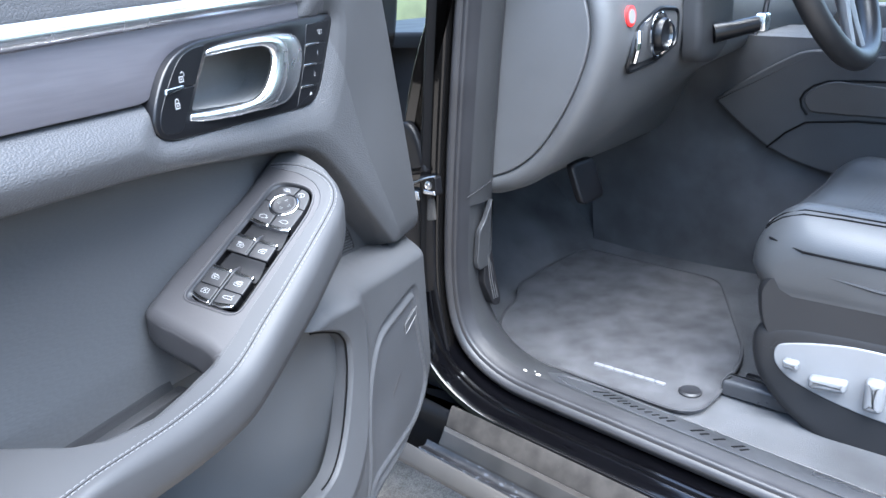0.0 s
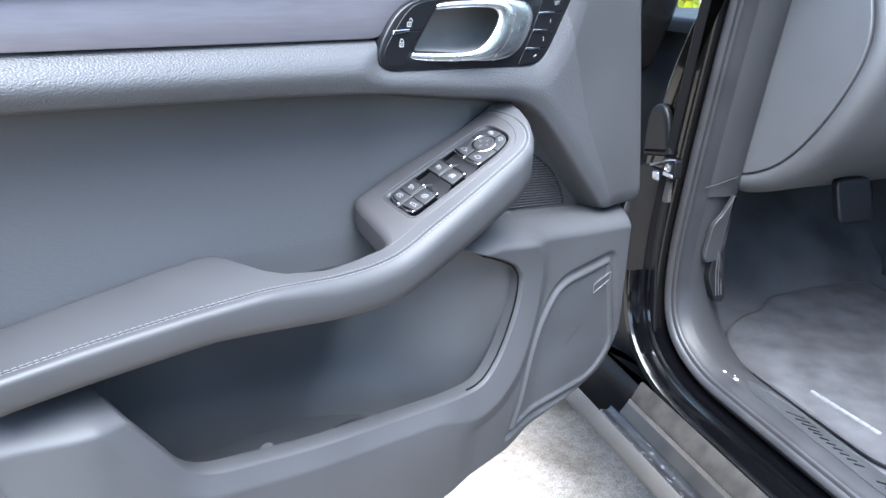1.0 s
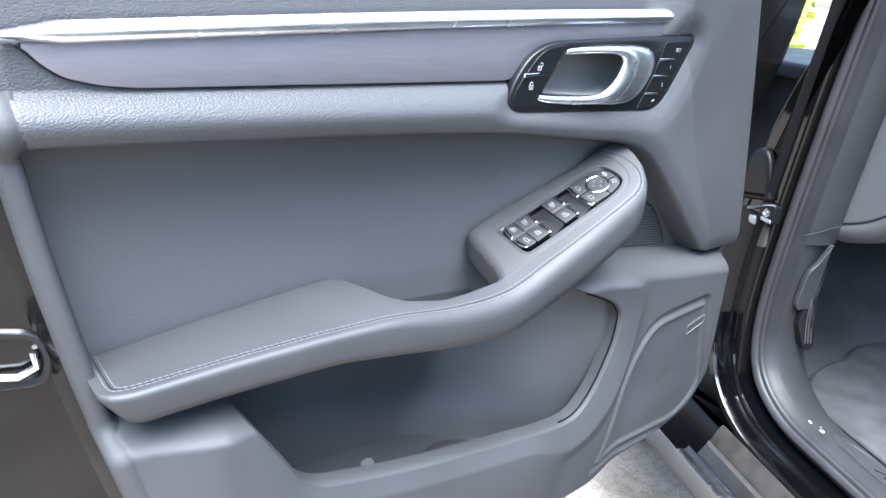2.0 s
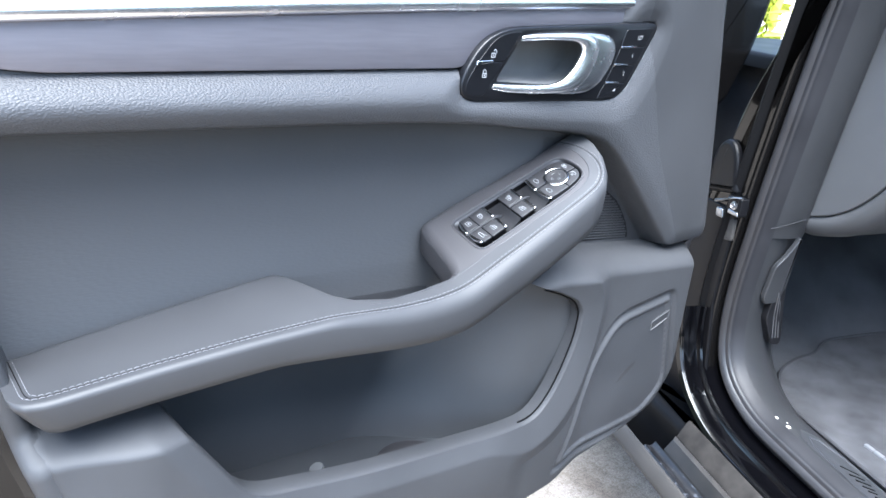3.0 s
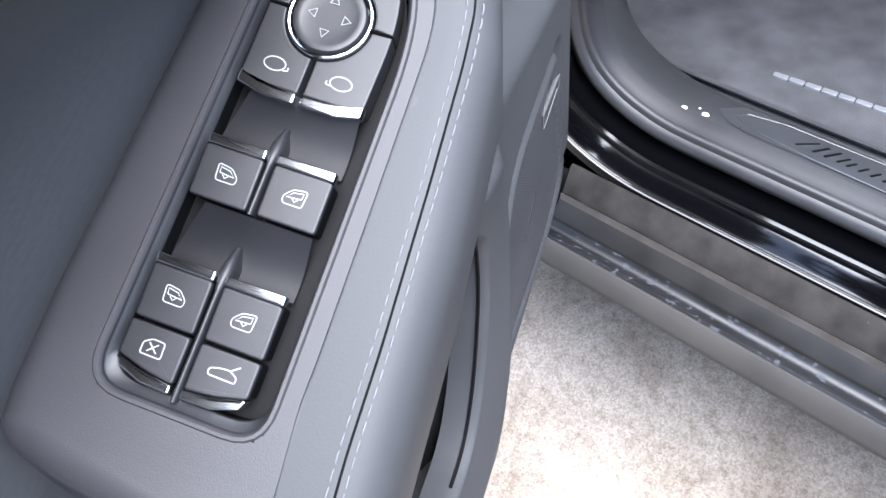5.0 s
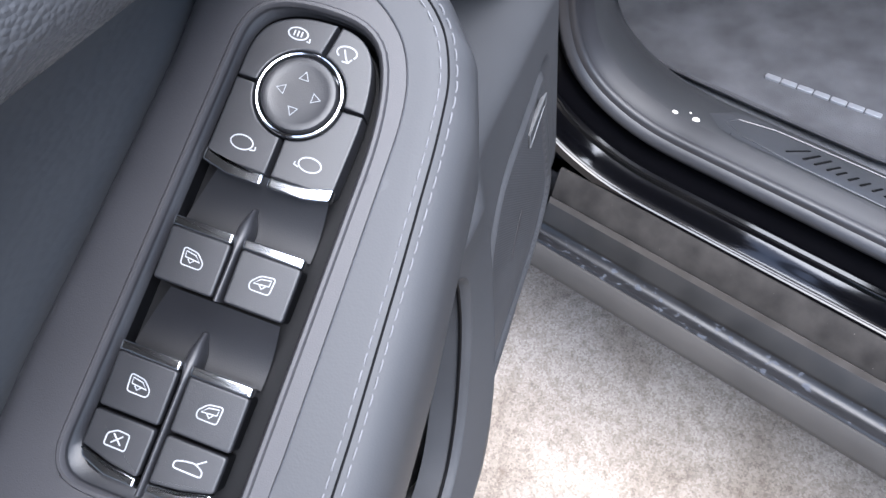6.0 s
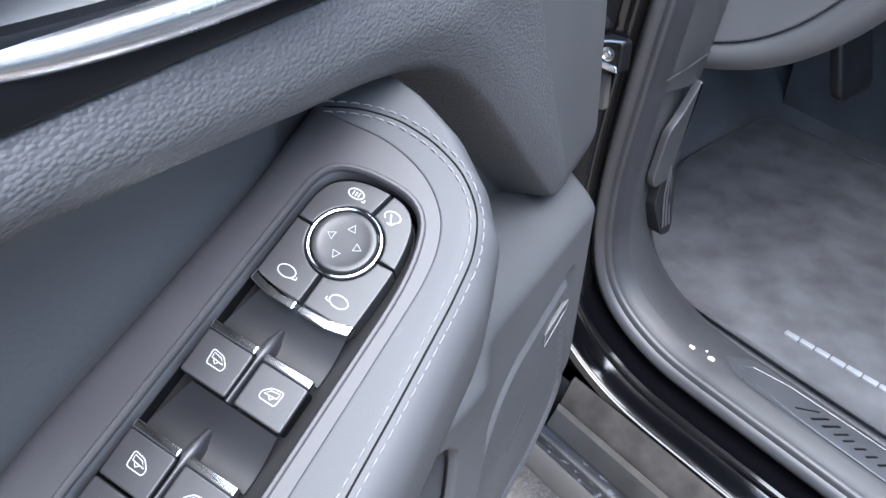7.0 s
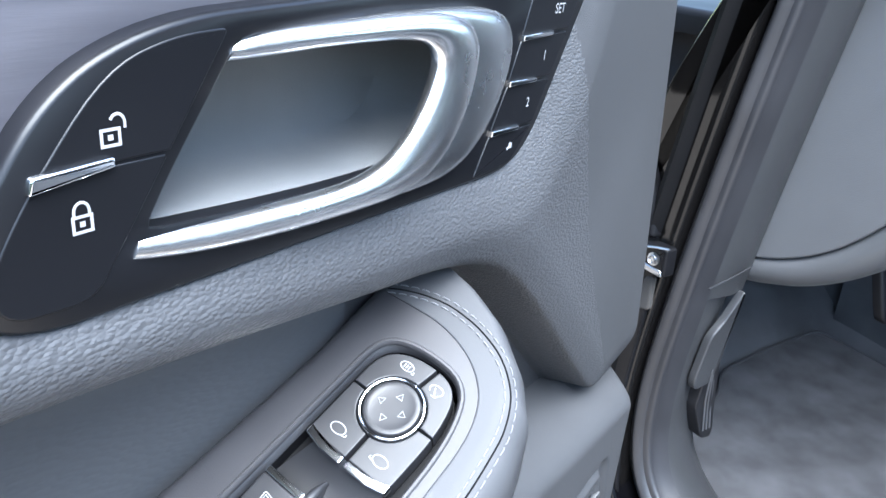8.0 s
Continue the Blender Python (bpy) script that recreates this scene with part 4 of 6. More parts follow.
# window and mirror switches
def switch_unit():
    outer = SWITCH_OUTLINE
    bm = bmesh.new()
    inner = rounded([(-124.6, 23.4), (-124.6, -27.3), (3, -25.8), (26.4, -17.0), (26.6, 10), (18.2, 22.2)], [11, 11, 18, 14, 14, 10], 6)
    loops = [[sw(*p, h) for p in inset(outer, d)] for d, h in ((-0.9, 0.05), (-0.4, -0.6), (0.1, -0.5), (0.5, 0.8), (1.0, 1.3), (2.0, 1.3), (2.5, 0.8), (2.9, -0.2))]
    rings(bm, loops)
    bevel = bmesh.new()
    rings(bevel, [[sw(*p, h) for p in inset(outer, d)] for d, h in ((2.8, 0.0), (3.0, -0.8), (3.4, -1.3))] + [[sw(*p, -2.6) for p in inset(inner, -0.4)], [sw(*p, -3.6) for p in inner]])
    frame_ob = thing("window_switch_panel", sw(-50, 0, -5), "dark plastic window and mirror switch panel", "switch panel")
    part("switch_frame", bm, frame_plastic, frame_ob)
    part("frame_bevel", bevel, switch_plastic, frame_ob)
    # wall and base in deep black, painting in the shade of the gaps
    bm = bmesh.new()
    rings(bm, [[sw(*p, h) for p in inset(inner, d)] for d, h in ((-0.05, -3.5), (0.1, -5), (0.3, -10))])
    part("well_wall", bm, deep_black, frame_ob)
    part("switch_base", slab(inset(outer, 5.0), sw, -11, -9.8), deep_black, frame_ob)
    # finger wells
    for s0 in (-27, -67.5):
        bm = bmesh.new()
        rows = []
        for k in range(9):
            u = k / 8
            s = s0 - u * 20
            h = -2.2 - 6.0 * math.sin(u * math.pi * 0.62)
            rows.append([sw(s, float(q), h) for q in np.linspace(-20.2, 22.0 - 6.5 * (1 - u) ** 1.6, 24)])
        rings(bm, rows, False)
        part("finger_well", bm, well_plastic, frame_ob)
    def button(name, poly, chrome_edge, tilt=0.0, r=1.2):
        s_mid = sum(p[0] for p in poly) / len(poly)
        def at(s, q, h):
            return sw(s, q, h + (tilt * (s - s_mid) if h > -5 else 0))
        b = part(name, slab(rounded(poly, r, 3), at, -2.2, -0.2, 0.6), switch_plastic, frame_ob)
        # deep black skirt: the shade beside each key is put into its colour
        part("skirt", slab(inset(rounded(poly, r, 3), 0.15), at, -9, -2.0), deep_black, b)
        if chrome_edge:
            part("chrome_edge", slab(rounded(chrome_edge, 0.5, 2), at, -3.5, 0.2, 0.5), edge_chrome, b)
        return b, at
    def sign(lines, at, b, name, w=0.24):
        bm = bmesh.new()
        for line, closed in lines:
            tube([at(*p, -0.15) for p in line], w / 1000, 5, bm, closed, flatten=0.35, up=SW_N)
        part(name, bm, icon_white, b)
    for name, s0, q0, side in (("window_button", -66.5, 2.2, 1), ("window_button", -66.5, -20.6, -1), ("window_button", -106.2, 2.6, 1), ("window_button", -106.2, -20.2, -1)):
        poly = [(s0, q0), (s0, q0 + 19.2), (s0 + 16.6, q0 + 19.2), (s0 + 16.6, q0)]
        edge = [(s0 + 16.8, q0), (s0 + 16.8, q0 + 19.2), (s0 + 19.8, q0 + 19.2), (s0 + 19.8, q0)]
        b, at = button(name, poly, edge, 0.05)
        cs, cq = s0 + 9, q0 + 9.6
        f = side
        win = [(cs - 2.7, cq + 3.0 * f), (cs + 2.6, cq + 3.4 * f), (cs + 2.0, cq - 1.2 * f), (cs - 0.6, cq - 3.8 * f), (cs - 2.7, cq - 3.4 * f)]
        pane = [(cs - 0.2, cq + 2.2 * f), (cs + 1.6, cq + 2.4 * f), (cs + 1.1, cq - 0.8 * f), (cs - 0.6, cq - 2.6 * f), (cs - 0.2, cq + 2.2 * f)]
        bird = [(cs - 0.6, cq + 1.2 * f), (cs - 1.6, cq + 0.2 * f), (cs - 0.6, cq - 0.8 * f)]
        sign([(rounded(win, 1.0, 3), True), (pane, False), (bird, False)], at, b, "window_sign", 0.2)
    for name, q0, kind in (("lock_out_button", 2.6, 0), ("tailgate_button", -20.2, 1)):
        inner_q, outer_q = (q0, q0 + 19.2) if kind == 0 else (q0 + 19.2, q0)
        poly = [(-107.2, inner_q), (-107.2, outer_q), (-118, outer_q), (-120.5, (inner_q + outer_q) / 2), (-121.5, inner_q)]
        edge = [(-118.4, outer_q), (-121.0, (inner_q + outer_q) / 2), (-121.8, inner_q), (-124.4, inner_q), (-124.2, (inner_q + outer_q) / 2), (-121.5, outer_q * 0.93)]
        b, at = button(name, poly, edge)
        cs, cq = -113.5, (inner_q + outer_q) / 2
        if kind == 0:
            win = [(cs - 2.6, cq + 3.4), (cs + 0.8, cq + 3.4), (cs + 2.4, cq + 0.8), (cs + 2.2, cq - 3.2), (cs - 2.6, cq - 3.4)]
            sign([(rounded(win, 0.7, 2), True), ([(cs - 1.5, cq - 1.5), (cs + 1.2, cq + 1.5)], False), ([(cs + 1.2, cq - 1.5), (cs - 1.5, cq + 1.5)], False)], at, b, "window_sign")
        else:
            body = [(cs - 1.5, cq + 4.5), (cs + 0.4, cq + 4.6), (cs + 1.2, cq + 2), (cs + 1.6, cq - 1.5), (cs + 0.2, cq - 4.3), (cs - 1.6, cq - 4.4)]
            sign([(rounded(body, 0.8, 2), True), ([(cs + 1.5, cq - 1.8), (cs + 3.4, cq - 4.4)], False)], at, b, "car_sign")
    # dividing fins
    for s0, s1 in ((-67, -37), (-126, -77)):
        bm = bmesh.new()
        loops = []
        for k in range(17):
            u = k / 16
            s = s0 + (s1 - s0) * u
            t = max(0.0, (s - (s1 - 14)) / 14)
            w = 1.1 + (1.3 * math.sin(min(1, t * 1.15) * math.pi) if t > 0 else 0)
            h = 0.3 - 6.0 * t ** 2
            ends = [(-1.0, -9.0), (-0.92, h - 1.6), (-0.7, h - 0.6), (-0.35, h - 0.12), (0.0, h), (0.35, h - 0.12), (0.7, h - 0.6), (0.92, h - 1.6), (1.0, -9.0)]
            loops.append([sw(s, 0.5 + 1.2 * t + w * x, z) for x, z in ends])
        rings(bm, loops, False)
        part("divider", bm, switch_plastic, frame_ob)
    # mirror pad: four keys round the knob
    outer = rounded([(-26.5, 20.8), (-26.5, -20.8), (5, -21.6), (24.2, -15.2), (24.8, 8), (16.8, 20.6)], [1.5, 1.5, 16, 12, 14, 10], 6)
    R = 14.5
    def key(lo, hi):
        """The part of the pad between two directions, outside the knob."""
        def ray_out(a):
            dx, dy = math.cos(a), math.sin(a)
            best = 0
            for (x0, y0), (x1, y1) in zip(outer, outer[1:] + outer[:1]):
                ex, ey = x1 - x0, y1 - y0
                det = dx * -ey + ex * dy
                if abs(det) > 1e-9:
                    t = (x0 * -ey + ex * y0) / det
                    s = (dx * y0 - dy * x0) / det
                    if t > best and -1e-6 <= s <= 1.000001:
                        best = t
            return (dx * best, dy * best)
        angles = np.linspace(lo, hi, 26)
        gap_in = 0.35 / R
        ins = [(R * math.cos(a), R * math.sin(a)) for a in np.linspace(lo + gap_in, hi - gap_in, 16)]
        return [ray_out(a) for a in angles] + ins[::-1]
    quads = (("mirror_key", 0.03 - 0.17, math.pi / 2 - 0.02), ("mirror_key", math.pi / 2 + 0.02, math.pi - 0.035), ("mirror_key", math.pi + 0.035, 1.5 * math.pi - 0.02), ("mirror_key", 1.5 * math.pi + 0.02, 2 * math.pi - 0.2))
    for i, (name, lo, hi) in enumerate(quads):
        poly = key(lo, hi)
        b = part(name, slab(poly, sw, -9, -0.2, 0.5), switch_plastic, frame_ob)
        if i in (1, 2):
            f = 1 if i == 1 else -1
            edge = [(-26.8, 1.0 * f), (-26.8, 8 * f), (-26.0, 14 * f), (-24, 20.8 * f), (-28.2, 20.8 * f), (-30.2, 12 * f), (-30.2, 1.0 * f)]
            part("chrome_edge", slab(rounded(edge, 0.7, 2), sw, -4, 0.1, 0.6), edge_chrome, b)
            c = (-19.5, 11.2 * f)
            ell = [(c[0] + 2.2 * math.cos(a), c[1] + 3.6 * math.sin(a)) for a in np.linspace(0, 2 * math.pi, 20, endpoint=False)]
            foot = [(c[0] - 1.6, c[1] - 3.2 * f * (1 if i == 1 else 1)), (c[0] - 1.2, c[1] - 4.8 * f), (c[0] - 0.2, c[1] - 4.6 * f)]
            sign([(ell, True), (foot, False)], sw, b, "mirror_sign", 0.22)
        elif i == 0:
            c = (18.3, 7.5)
            ell = [(c[0] + 1.9 * math.cos(a), c[1] + 3.2 * math.sin(a)) for a in np.linspace(0, 2 * math.pi, 18, endpoint=False)]
            arrows = [[(c[0] - 0.9, c[1] + k), (c[0] + 0.9, c[1] + k)] for k in (-1.2, 0, 1.2)]
            sign([(ell, True)] + [(a, False) for a in arrows] + [([(c[0] - 1.6, c[1] - 3.4), (c[0] - 1.8, c[1] - 4.4), (c[0] - 0.6, c[1] - 4.2)], False)], sw, b, "mirror_sign", 0.24)
            part("indicator_lamp", slab([(18.0, 0.9), (18.0, 2.5), (19.8, 2.5), (19.8, 0.9)], sw, -0.6, -0.25), silver, b)
        else:
            c = (17.2, -9.2)
            ell = [(c[0] + 2.0 * math.cos(a), c[1] + 3.2 * math.sin(a)) for a in np.linspace(-2.2, 2.4, 16)]
            sign([(ell, False), ([(c[0] + 0.8, c[1] + 1), (c[0] - 1.6, c[1] - 0.2), (c[0] - 2.8, c[1] - 1.2)], False), ([(c[0] - 1.6, c[1] - 2.2), (c[0] - 3.0, c[1] - 1.4), (c[0] - 3.0, c[1] + 0.6)], False)], sw, b, "mirror_sign", 0.24)
    knob = part("mirror_knob", lathe([(11.9, -8), (11.9, 0.2), (11.5, 0.9), (10.4, 1.2), (9.2, 0.9), (7, 0.55), (3, 0.4), (0.2, 0.4)], sw), switch_plastic, frame_ob)
    part("chrome_ring", lathe([(13.9, -8), (13.9, 0.0), (13.6, 0.5), (13.2, 0.65), (12.8, 0.5), (12.45, -0.4), (12.45, -8)], sw, 56), bright_chrome, knob)
    for a in range(4):
        t = a * math.pi / 2
        c, s = math.cos(t), math.sin(t)
        tri = [(7.2, 0), (4.6, 1.5), (4.6, -1.5)]
        sign([([(x * c - y * s, x * s + y * c) for x, y in tri], True)], lambda s_, q_, h_: sw(s_, q_, h_ + 1.0), knob, "arrow_sign", 0.2)


switch_unit()

# door shell, rear face and latch
def build_shell():
    """The pressed frame behind the lining; at the rear it stands out past the lining as a flange."""
    bm = bmesh.new()
    loops = []
    for d, y in ((0.010, 0.064), (0.008, 0.016), (0.001, 0.012), (-0.003, 0.020), (-0.014, 0.042), (-0.046, 0.055), (-0.10, 0.070), (-0.15, 0.082), (-0.165, 0.092), (-0.160, 0.115)):
        base = inset(OUTLINE, max(d, 0.004))
        far = inset(OUTLINE, d)
        loop = []
        for (x0, z0), (x1, z1) in zip(base, far):
            k = float(ss((-0.50 - x0) / 0.1))
            f = float(ss((x0 - 0.05) / 0.06)) * float(ss((y - 0.018) / 0.05)) * (0.075 + 0.03 * float(ss((z0 - 0.95) / 0.2)))
            loop.append((x0 + (x1 - x0) * k + f, y, z0 + (z1 - z0) * k))
        loops.append(loop)
    rings(bm, loops, True, (False, True))
    return bm


shell_bm = build_shell()
front_bm = shell_bm.copy()
bmesh.ops.delete(shell_bm, geom=[f for f in shell_bm.faces if f.calc_center_median().x > 0.10], context='FACES')
bmesh.ops.delete(front_bm, geom=[f for f in front_bm.faces if f.calc_center_median().x <= 0.10], context='FACES')
shell = part("door_shell", shell_bm, door_paint, door, "glossy black painted door frame")
part("front_door_frame", front_bm, frame_black, door, "dusty black front edge of the door frame")
part("edge_seal", tube([(x, 0.026, z) for x, z in inset(OUTLINE, 0.003)], 0.004, 6, closed=True), rubber, door)


part("mirror_base", slab(rounded([(0.20, 0.98), (0.34, 0.98), (0.392, 1.07), (0.41, 1.125), (0.44, 1.25), (0.20, 1.30)], .02), lambda x, z, h: Vector((x, 0.14 - h, z)), 0, 0.05, 0.012), door_paint, door, "black door mirror base")


def latch_unit():
    c = (-0.742, 0.842)
    def at(u, v, h):
        return Vector((c[0] + u * 0.93, 0.048 - h + u * -0.35, c[1] + v))
    ring = rounded([(-0.034, -0.024), (0.020, -0.020), (0.026, 0.004), (0.016, 0.024), (-0.034, 0.026)], 0.012, 4)
    bm = bmesh.new()
    rings(bm, [[at(*p, h) for p in inset(ring, d)] for d, h in ((-0.004, 0.0), (-0.002, 0.004), (0.0, 0.005), (0.004, 0.004), (0.006, -0.004))], True, (False, True))
    l = part("door_latch", bm, gloss_black, door, "black door latch with chrome claw")
    part("claw", tube([at(-0.03, -0.012, 0.003), at(0.0, -0.012, 0.006), at(0.014, -0.004, 0.006), at(0.013, 0.008, 0.004)], 0.003, 8), satin, l)


latch_unit()

# small peg in the map pocket
peg = [Vector((-0.4005 - 0.004 * k, 0.030, 0.596 + 0.0095 * k)) for k in range(5)]
part("pocket_tab", tube(peg + [peg[-1] + Vector((-0.0006, 0, 0.0014))], [0.0055, 0.0055, 0.0058, 0.0066, 0.0082, 0.0070], 12), badge_grey, door, "short grey plastic peg")

# speaker badge as a plain bar
badge_outline = rounded([(0.080, 0.700), (0.112, 0.714), (0.112, 0.727), (0.080, 0.713)], .001, 2)
def on_card(x, z, h):
    """A place h metres out from the door's lining."""
    return Vector((x, -float(card_height(np.array([[x]]), np.array([[z]]))[0][0]) - h, z))


# fine ribs across the tweeter grille
for k in range(26):
    z0 = 0.833 + 0.0036 * k
    xs = [x for x in np.arange(-0.13, 0.062, 0.004) if float(inside(TWEETER, np.array([x]), np.array([z0 - 0.11 * x]))[0]) > 0.002]
    if len(xs) > 2:
        part("grille_rib", tube([on_card(float(x), float(z0 - 0.11 * x), 0.0002) for x in xs], 0.0012, 6), hard_plastic, door)
badge = part("badge_plate", slab(badge_outline, on_card, -0.002, 0.0010, 0.0004), hard_plastic, door)
part("badge_rim", tube([on_card(*p, 0.0010) for p in badge_outline], 0.0005, 5, closed=True), badge_grey, badge)
for k in range(4):
    x0 = 0.087 + 0.0058 * k
    z0 = 0.7075 + 0.0025 * k
    part("letter_bar", slab([(x0, z0), (x0 + 0.0042, z0 + 0.0018), (x0 + 0.0042, z0 + 0.0058), (x0, z0 + 0.004)], on_card, 0.0006, 0.0013), badge_grey, badge)
part("scuff", slab(rounded([(0.026, 0.632), (0.040, 0.640), (0.060, 0.654), (0.058, 0.658), (0.040, 0.649), (0.028, 0.639)], .002, 2), on_card, 0.0002, 0.0004), frame_plastic, door, "pale scuff mark")

# ---- the car ----
SLOPE = 0.07

# rim of the door opening in (ahead, up)
OPENING = [(-1.30, 0.390), (-0.30, 0.458), (-0.10, 0.472), (0.032, 0.481), (0.090, 0.502), (0.132, 0.532), (0.155, 0.575), (0.163, 0.63), (0.163, 0.70), (0.147, 0.852),
           (0.128, 1.0), (0.113, 1.105), (0.06, 1.45)]


def fine_path(pts, rounds=6):
    out = []
    for a, b in zip(pts, pts[1:]):
        m = max(2, int(math.dist(a, b) / 0.014))
        out += [(a[0] + (b[0] - a[0]) * k / m, a[1] + (b[1] - a[1]) * k / m) for k in range(m)]
    out.append(pts[-1])
    for _ in range(rounds):
        out = [out[0]] + [((p[0] + 2 * q[0] + r[0]) / 4, (p[1] + 2 * q[1] + r[1]) / 4) for p, q, r in zip(out, out[1:], out[2:])] + [out[-1]]
    return out


OPENING = fine_path(OPENING)


def along(profile, path=OPENING, bm=None):
    """Sweeps a profile of (outwards in the opening's plane, inwards in the car) along the opening."""
    bm = bm or bmesh.new()
    loops = []
    for i, (a, z) in enumerate(path):
        p, q = path[max(i - 1, 0)], path[min(i + 1, len(path) - 1)]
        t = Vector((q[0] - p[0], q[1] - p[1])).normalized()
        n = Vector((t.y, -t.x))
        loops.append([car(a + n.x * o, b, z + n.y * o) for o, b in profile])
    rings(bm, loops, False)
    return bm


def bulge(o0, b0, o1, b1, out, n=8):
    d = Vector((o1 - o0, b1 - b0))
    nrm = Vector((d.y, -d.x)).normalized()
    return [(o0 + d.x * k / n + nrm.x * math.sin(math.pi * k / n) * out, b0 + d.y * k / n + nrm.y * math.sin(math.pi * k / n) * out) for k in range(n + 1)]


seal = part("door_seal", along([(0.004, 0.360)] + bulge(0.002, 0.350, -0.008, 0.336, -0.004) + bulge(-0.009, 0.337, -0.022, 0.334, -0.006) + bulge(-0.0235, 0.3365, -0.031, 0.345, -0.003) + [(-0.033, 0.350), (-0.036, 0.365)]),
            rubber, body, "black ribbed rubber door seal")
JAMB = [(-0.002, 0.362), (0.001, 0.350), (0.004, 0.343), (0.006, 0.330), (0.005, 0.316), (0.002, 0.310), (0.003, 0.306), (0.009, 0.303), (0.012, 0.290), (0.011, 0.280), (0.014, 0.273), (0.021, 0.270)]
part("jamb", along(JAMB, [p for p in OPENING if p[1] < 0.66]), jamb_paint, body, "glossy black painted door jamb")


def straight(profile, a0=-1.3, a1=0.095, n=14):
    bm = bmesh.new()
    rings(bm, [[car(a0 + (a1 - a0) * k / n, b, z + SLOPE * (a0 + (a1 - a0) * k / n + 0.1)) for b, z in profile] for k in range(n + 1)], False)
    return bm


for o, b in ((0.0035, 0.3065), (0.0115, 0.2765)):
    part("jamb_ridge", along([(o + 0.002, b + 0.002)] + bulge(o, b + 0.0016, o + 0.0008, b - 0.0016, -0.0016, 6) + [(o + 0.003, b - 0.002)], [p for p in OPENING if p[1] < 0.60]), paint, body)
part("jamb_edge", along([(-0.002, 0.362), (0.001, 0.350), (0.004, 0.343), (0.008, 0.326), (0.011, 0.312), (0.017, 0.306), (0.024, 0.310), (0.027, 0.318)], [p for p in OPENING if p[1] > 0.58]), deep_black, body, "black rubber lip beside the front pillar")
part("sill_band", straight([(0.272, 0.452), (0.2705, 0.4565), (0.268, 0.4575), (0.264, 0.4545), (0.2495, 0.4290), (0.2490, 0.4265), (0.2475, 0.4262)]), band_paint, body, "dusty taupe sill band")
# the band's taupe made lighter: light on the rib is put into its colour
part("sill_rib", straight([(0.2478, 0.4265), (0.2472, 0.4288), (0.2462, 0.4292), (0.2450, 0.4270), (0.2440, 0.4240), (0.2428, 0.4222)]), lit_rib_paint, body)
part("sill_step", straight([(0.2430, 0.4226), (0.2415, 0.4210), (0.2300, 0.4072), (0.2288, 0.4050), (0.2280, 0.4010)]), step_paint, body, "dark brown sill step")
part("sill_gutter", straight([(0.2284, 0.4030), (0.2260, 0.3985), (0.2210, 0.3958), (0.2165, 0.3962), (0.2120, 0.3990), (0.2080, 0.3992), (0.2050, 0.3960)], -1.3, 0.12), gutter_paint, body)
part("sill_cladding", straight([(0.2058, 0.3970), (0.2040, 0.3985), (0.2010, 0.3962), (0.1970, 0.3860), (0.1925, 0.3745), (0.1925, 0.3690), (0.1965, 0.3610), (0.245, 0.33), (0.4, 0.30)], -1.3, 0.30), cladding, body, "grey plastic sill cladding")
part("sill_nose", slab(rounded([(0.08, 0.256), (0.30, 0.256), (0.30, 0.36), (0.08, 0.36)], .01), car, 0.345, 0.462, 0.02), deep_black, body)

# hinge pillar and wing
PILLAR = rounded([(0.11, 0.42), (0.26, 0.42), (0.25, 0.75), (0.226, 0.852), (0.198, 0.969), (0.171, 1.038), (0.13, 1.119), (0.092, 1.189), (-0.04, 1.45), (0.04, 1.45), (0.105, 1.105), (0.14, 0.852), (0.155, 0.70), (0.155, 0.60)],
                 [.02, .02, .05, .04, .05, .05, .05, .05, .01, .01, .1, .1, .05, .05])
part("hinge_pillar", slab(PILLAR, lambda a, z, h: car(a, 0.345 - h, z), 0, 0.028, 0.006), door_paint, body)
part("lower_pillar", slab(rounded([(0.12, 0.44), (0.252, 0.44), (0.248, 0.75), (0.234, 0.822), (0.150, 0.822), (0.158, 0.66)], .012), lambda a, z, h: car(a, 0.3175 - h, z), 0, 0.005, 0.002), frame_black, body)
part("wing", slab(rounded([(0.34, 0.40), (1.4, 0.40), (1.4, 0.86), (0.9, 1.0), (0.34, 1.075)], [.03, .1, .1, .2, .03]), lambda a, z, h: car(a, 0.33 - h, z), 0, 0.09, 0.03), paint, body, "glossy black front wing")


part("hinge_cover", slab(rounded([(0.155, 0.850), (0.226, 0.836), (0.228, 0.905), (0.205, 0.932), (0.180, 0.926), (0.166, 0.898), (0.160, 0.870)], [.006, .01, .03, .02, .02, .02, .02], 5), lambda a, z, h: car(a, 0.318 - h, z), 0, 0.013, 0.008, steps=5), frame_black, body, "black domed hinge cover")


def pillar_at(a, z, h):
    """A place on the hinge pillar's face, h metres out from it."""
    return car(a, 0.317 - h, z)


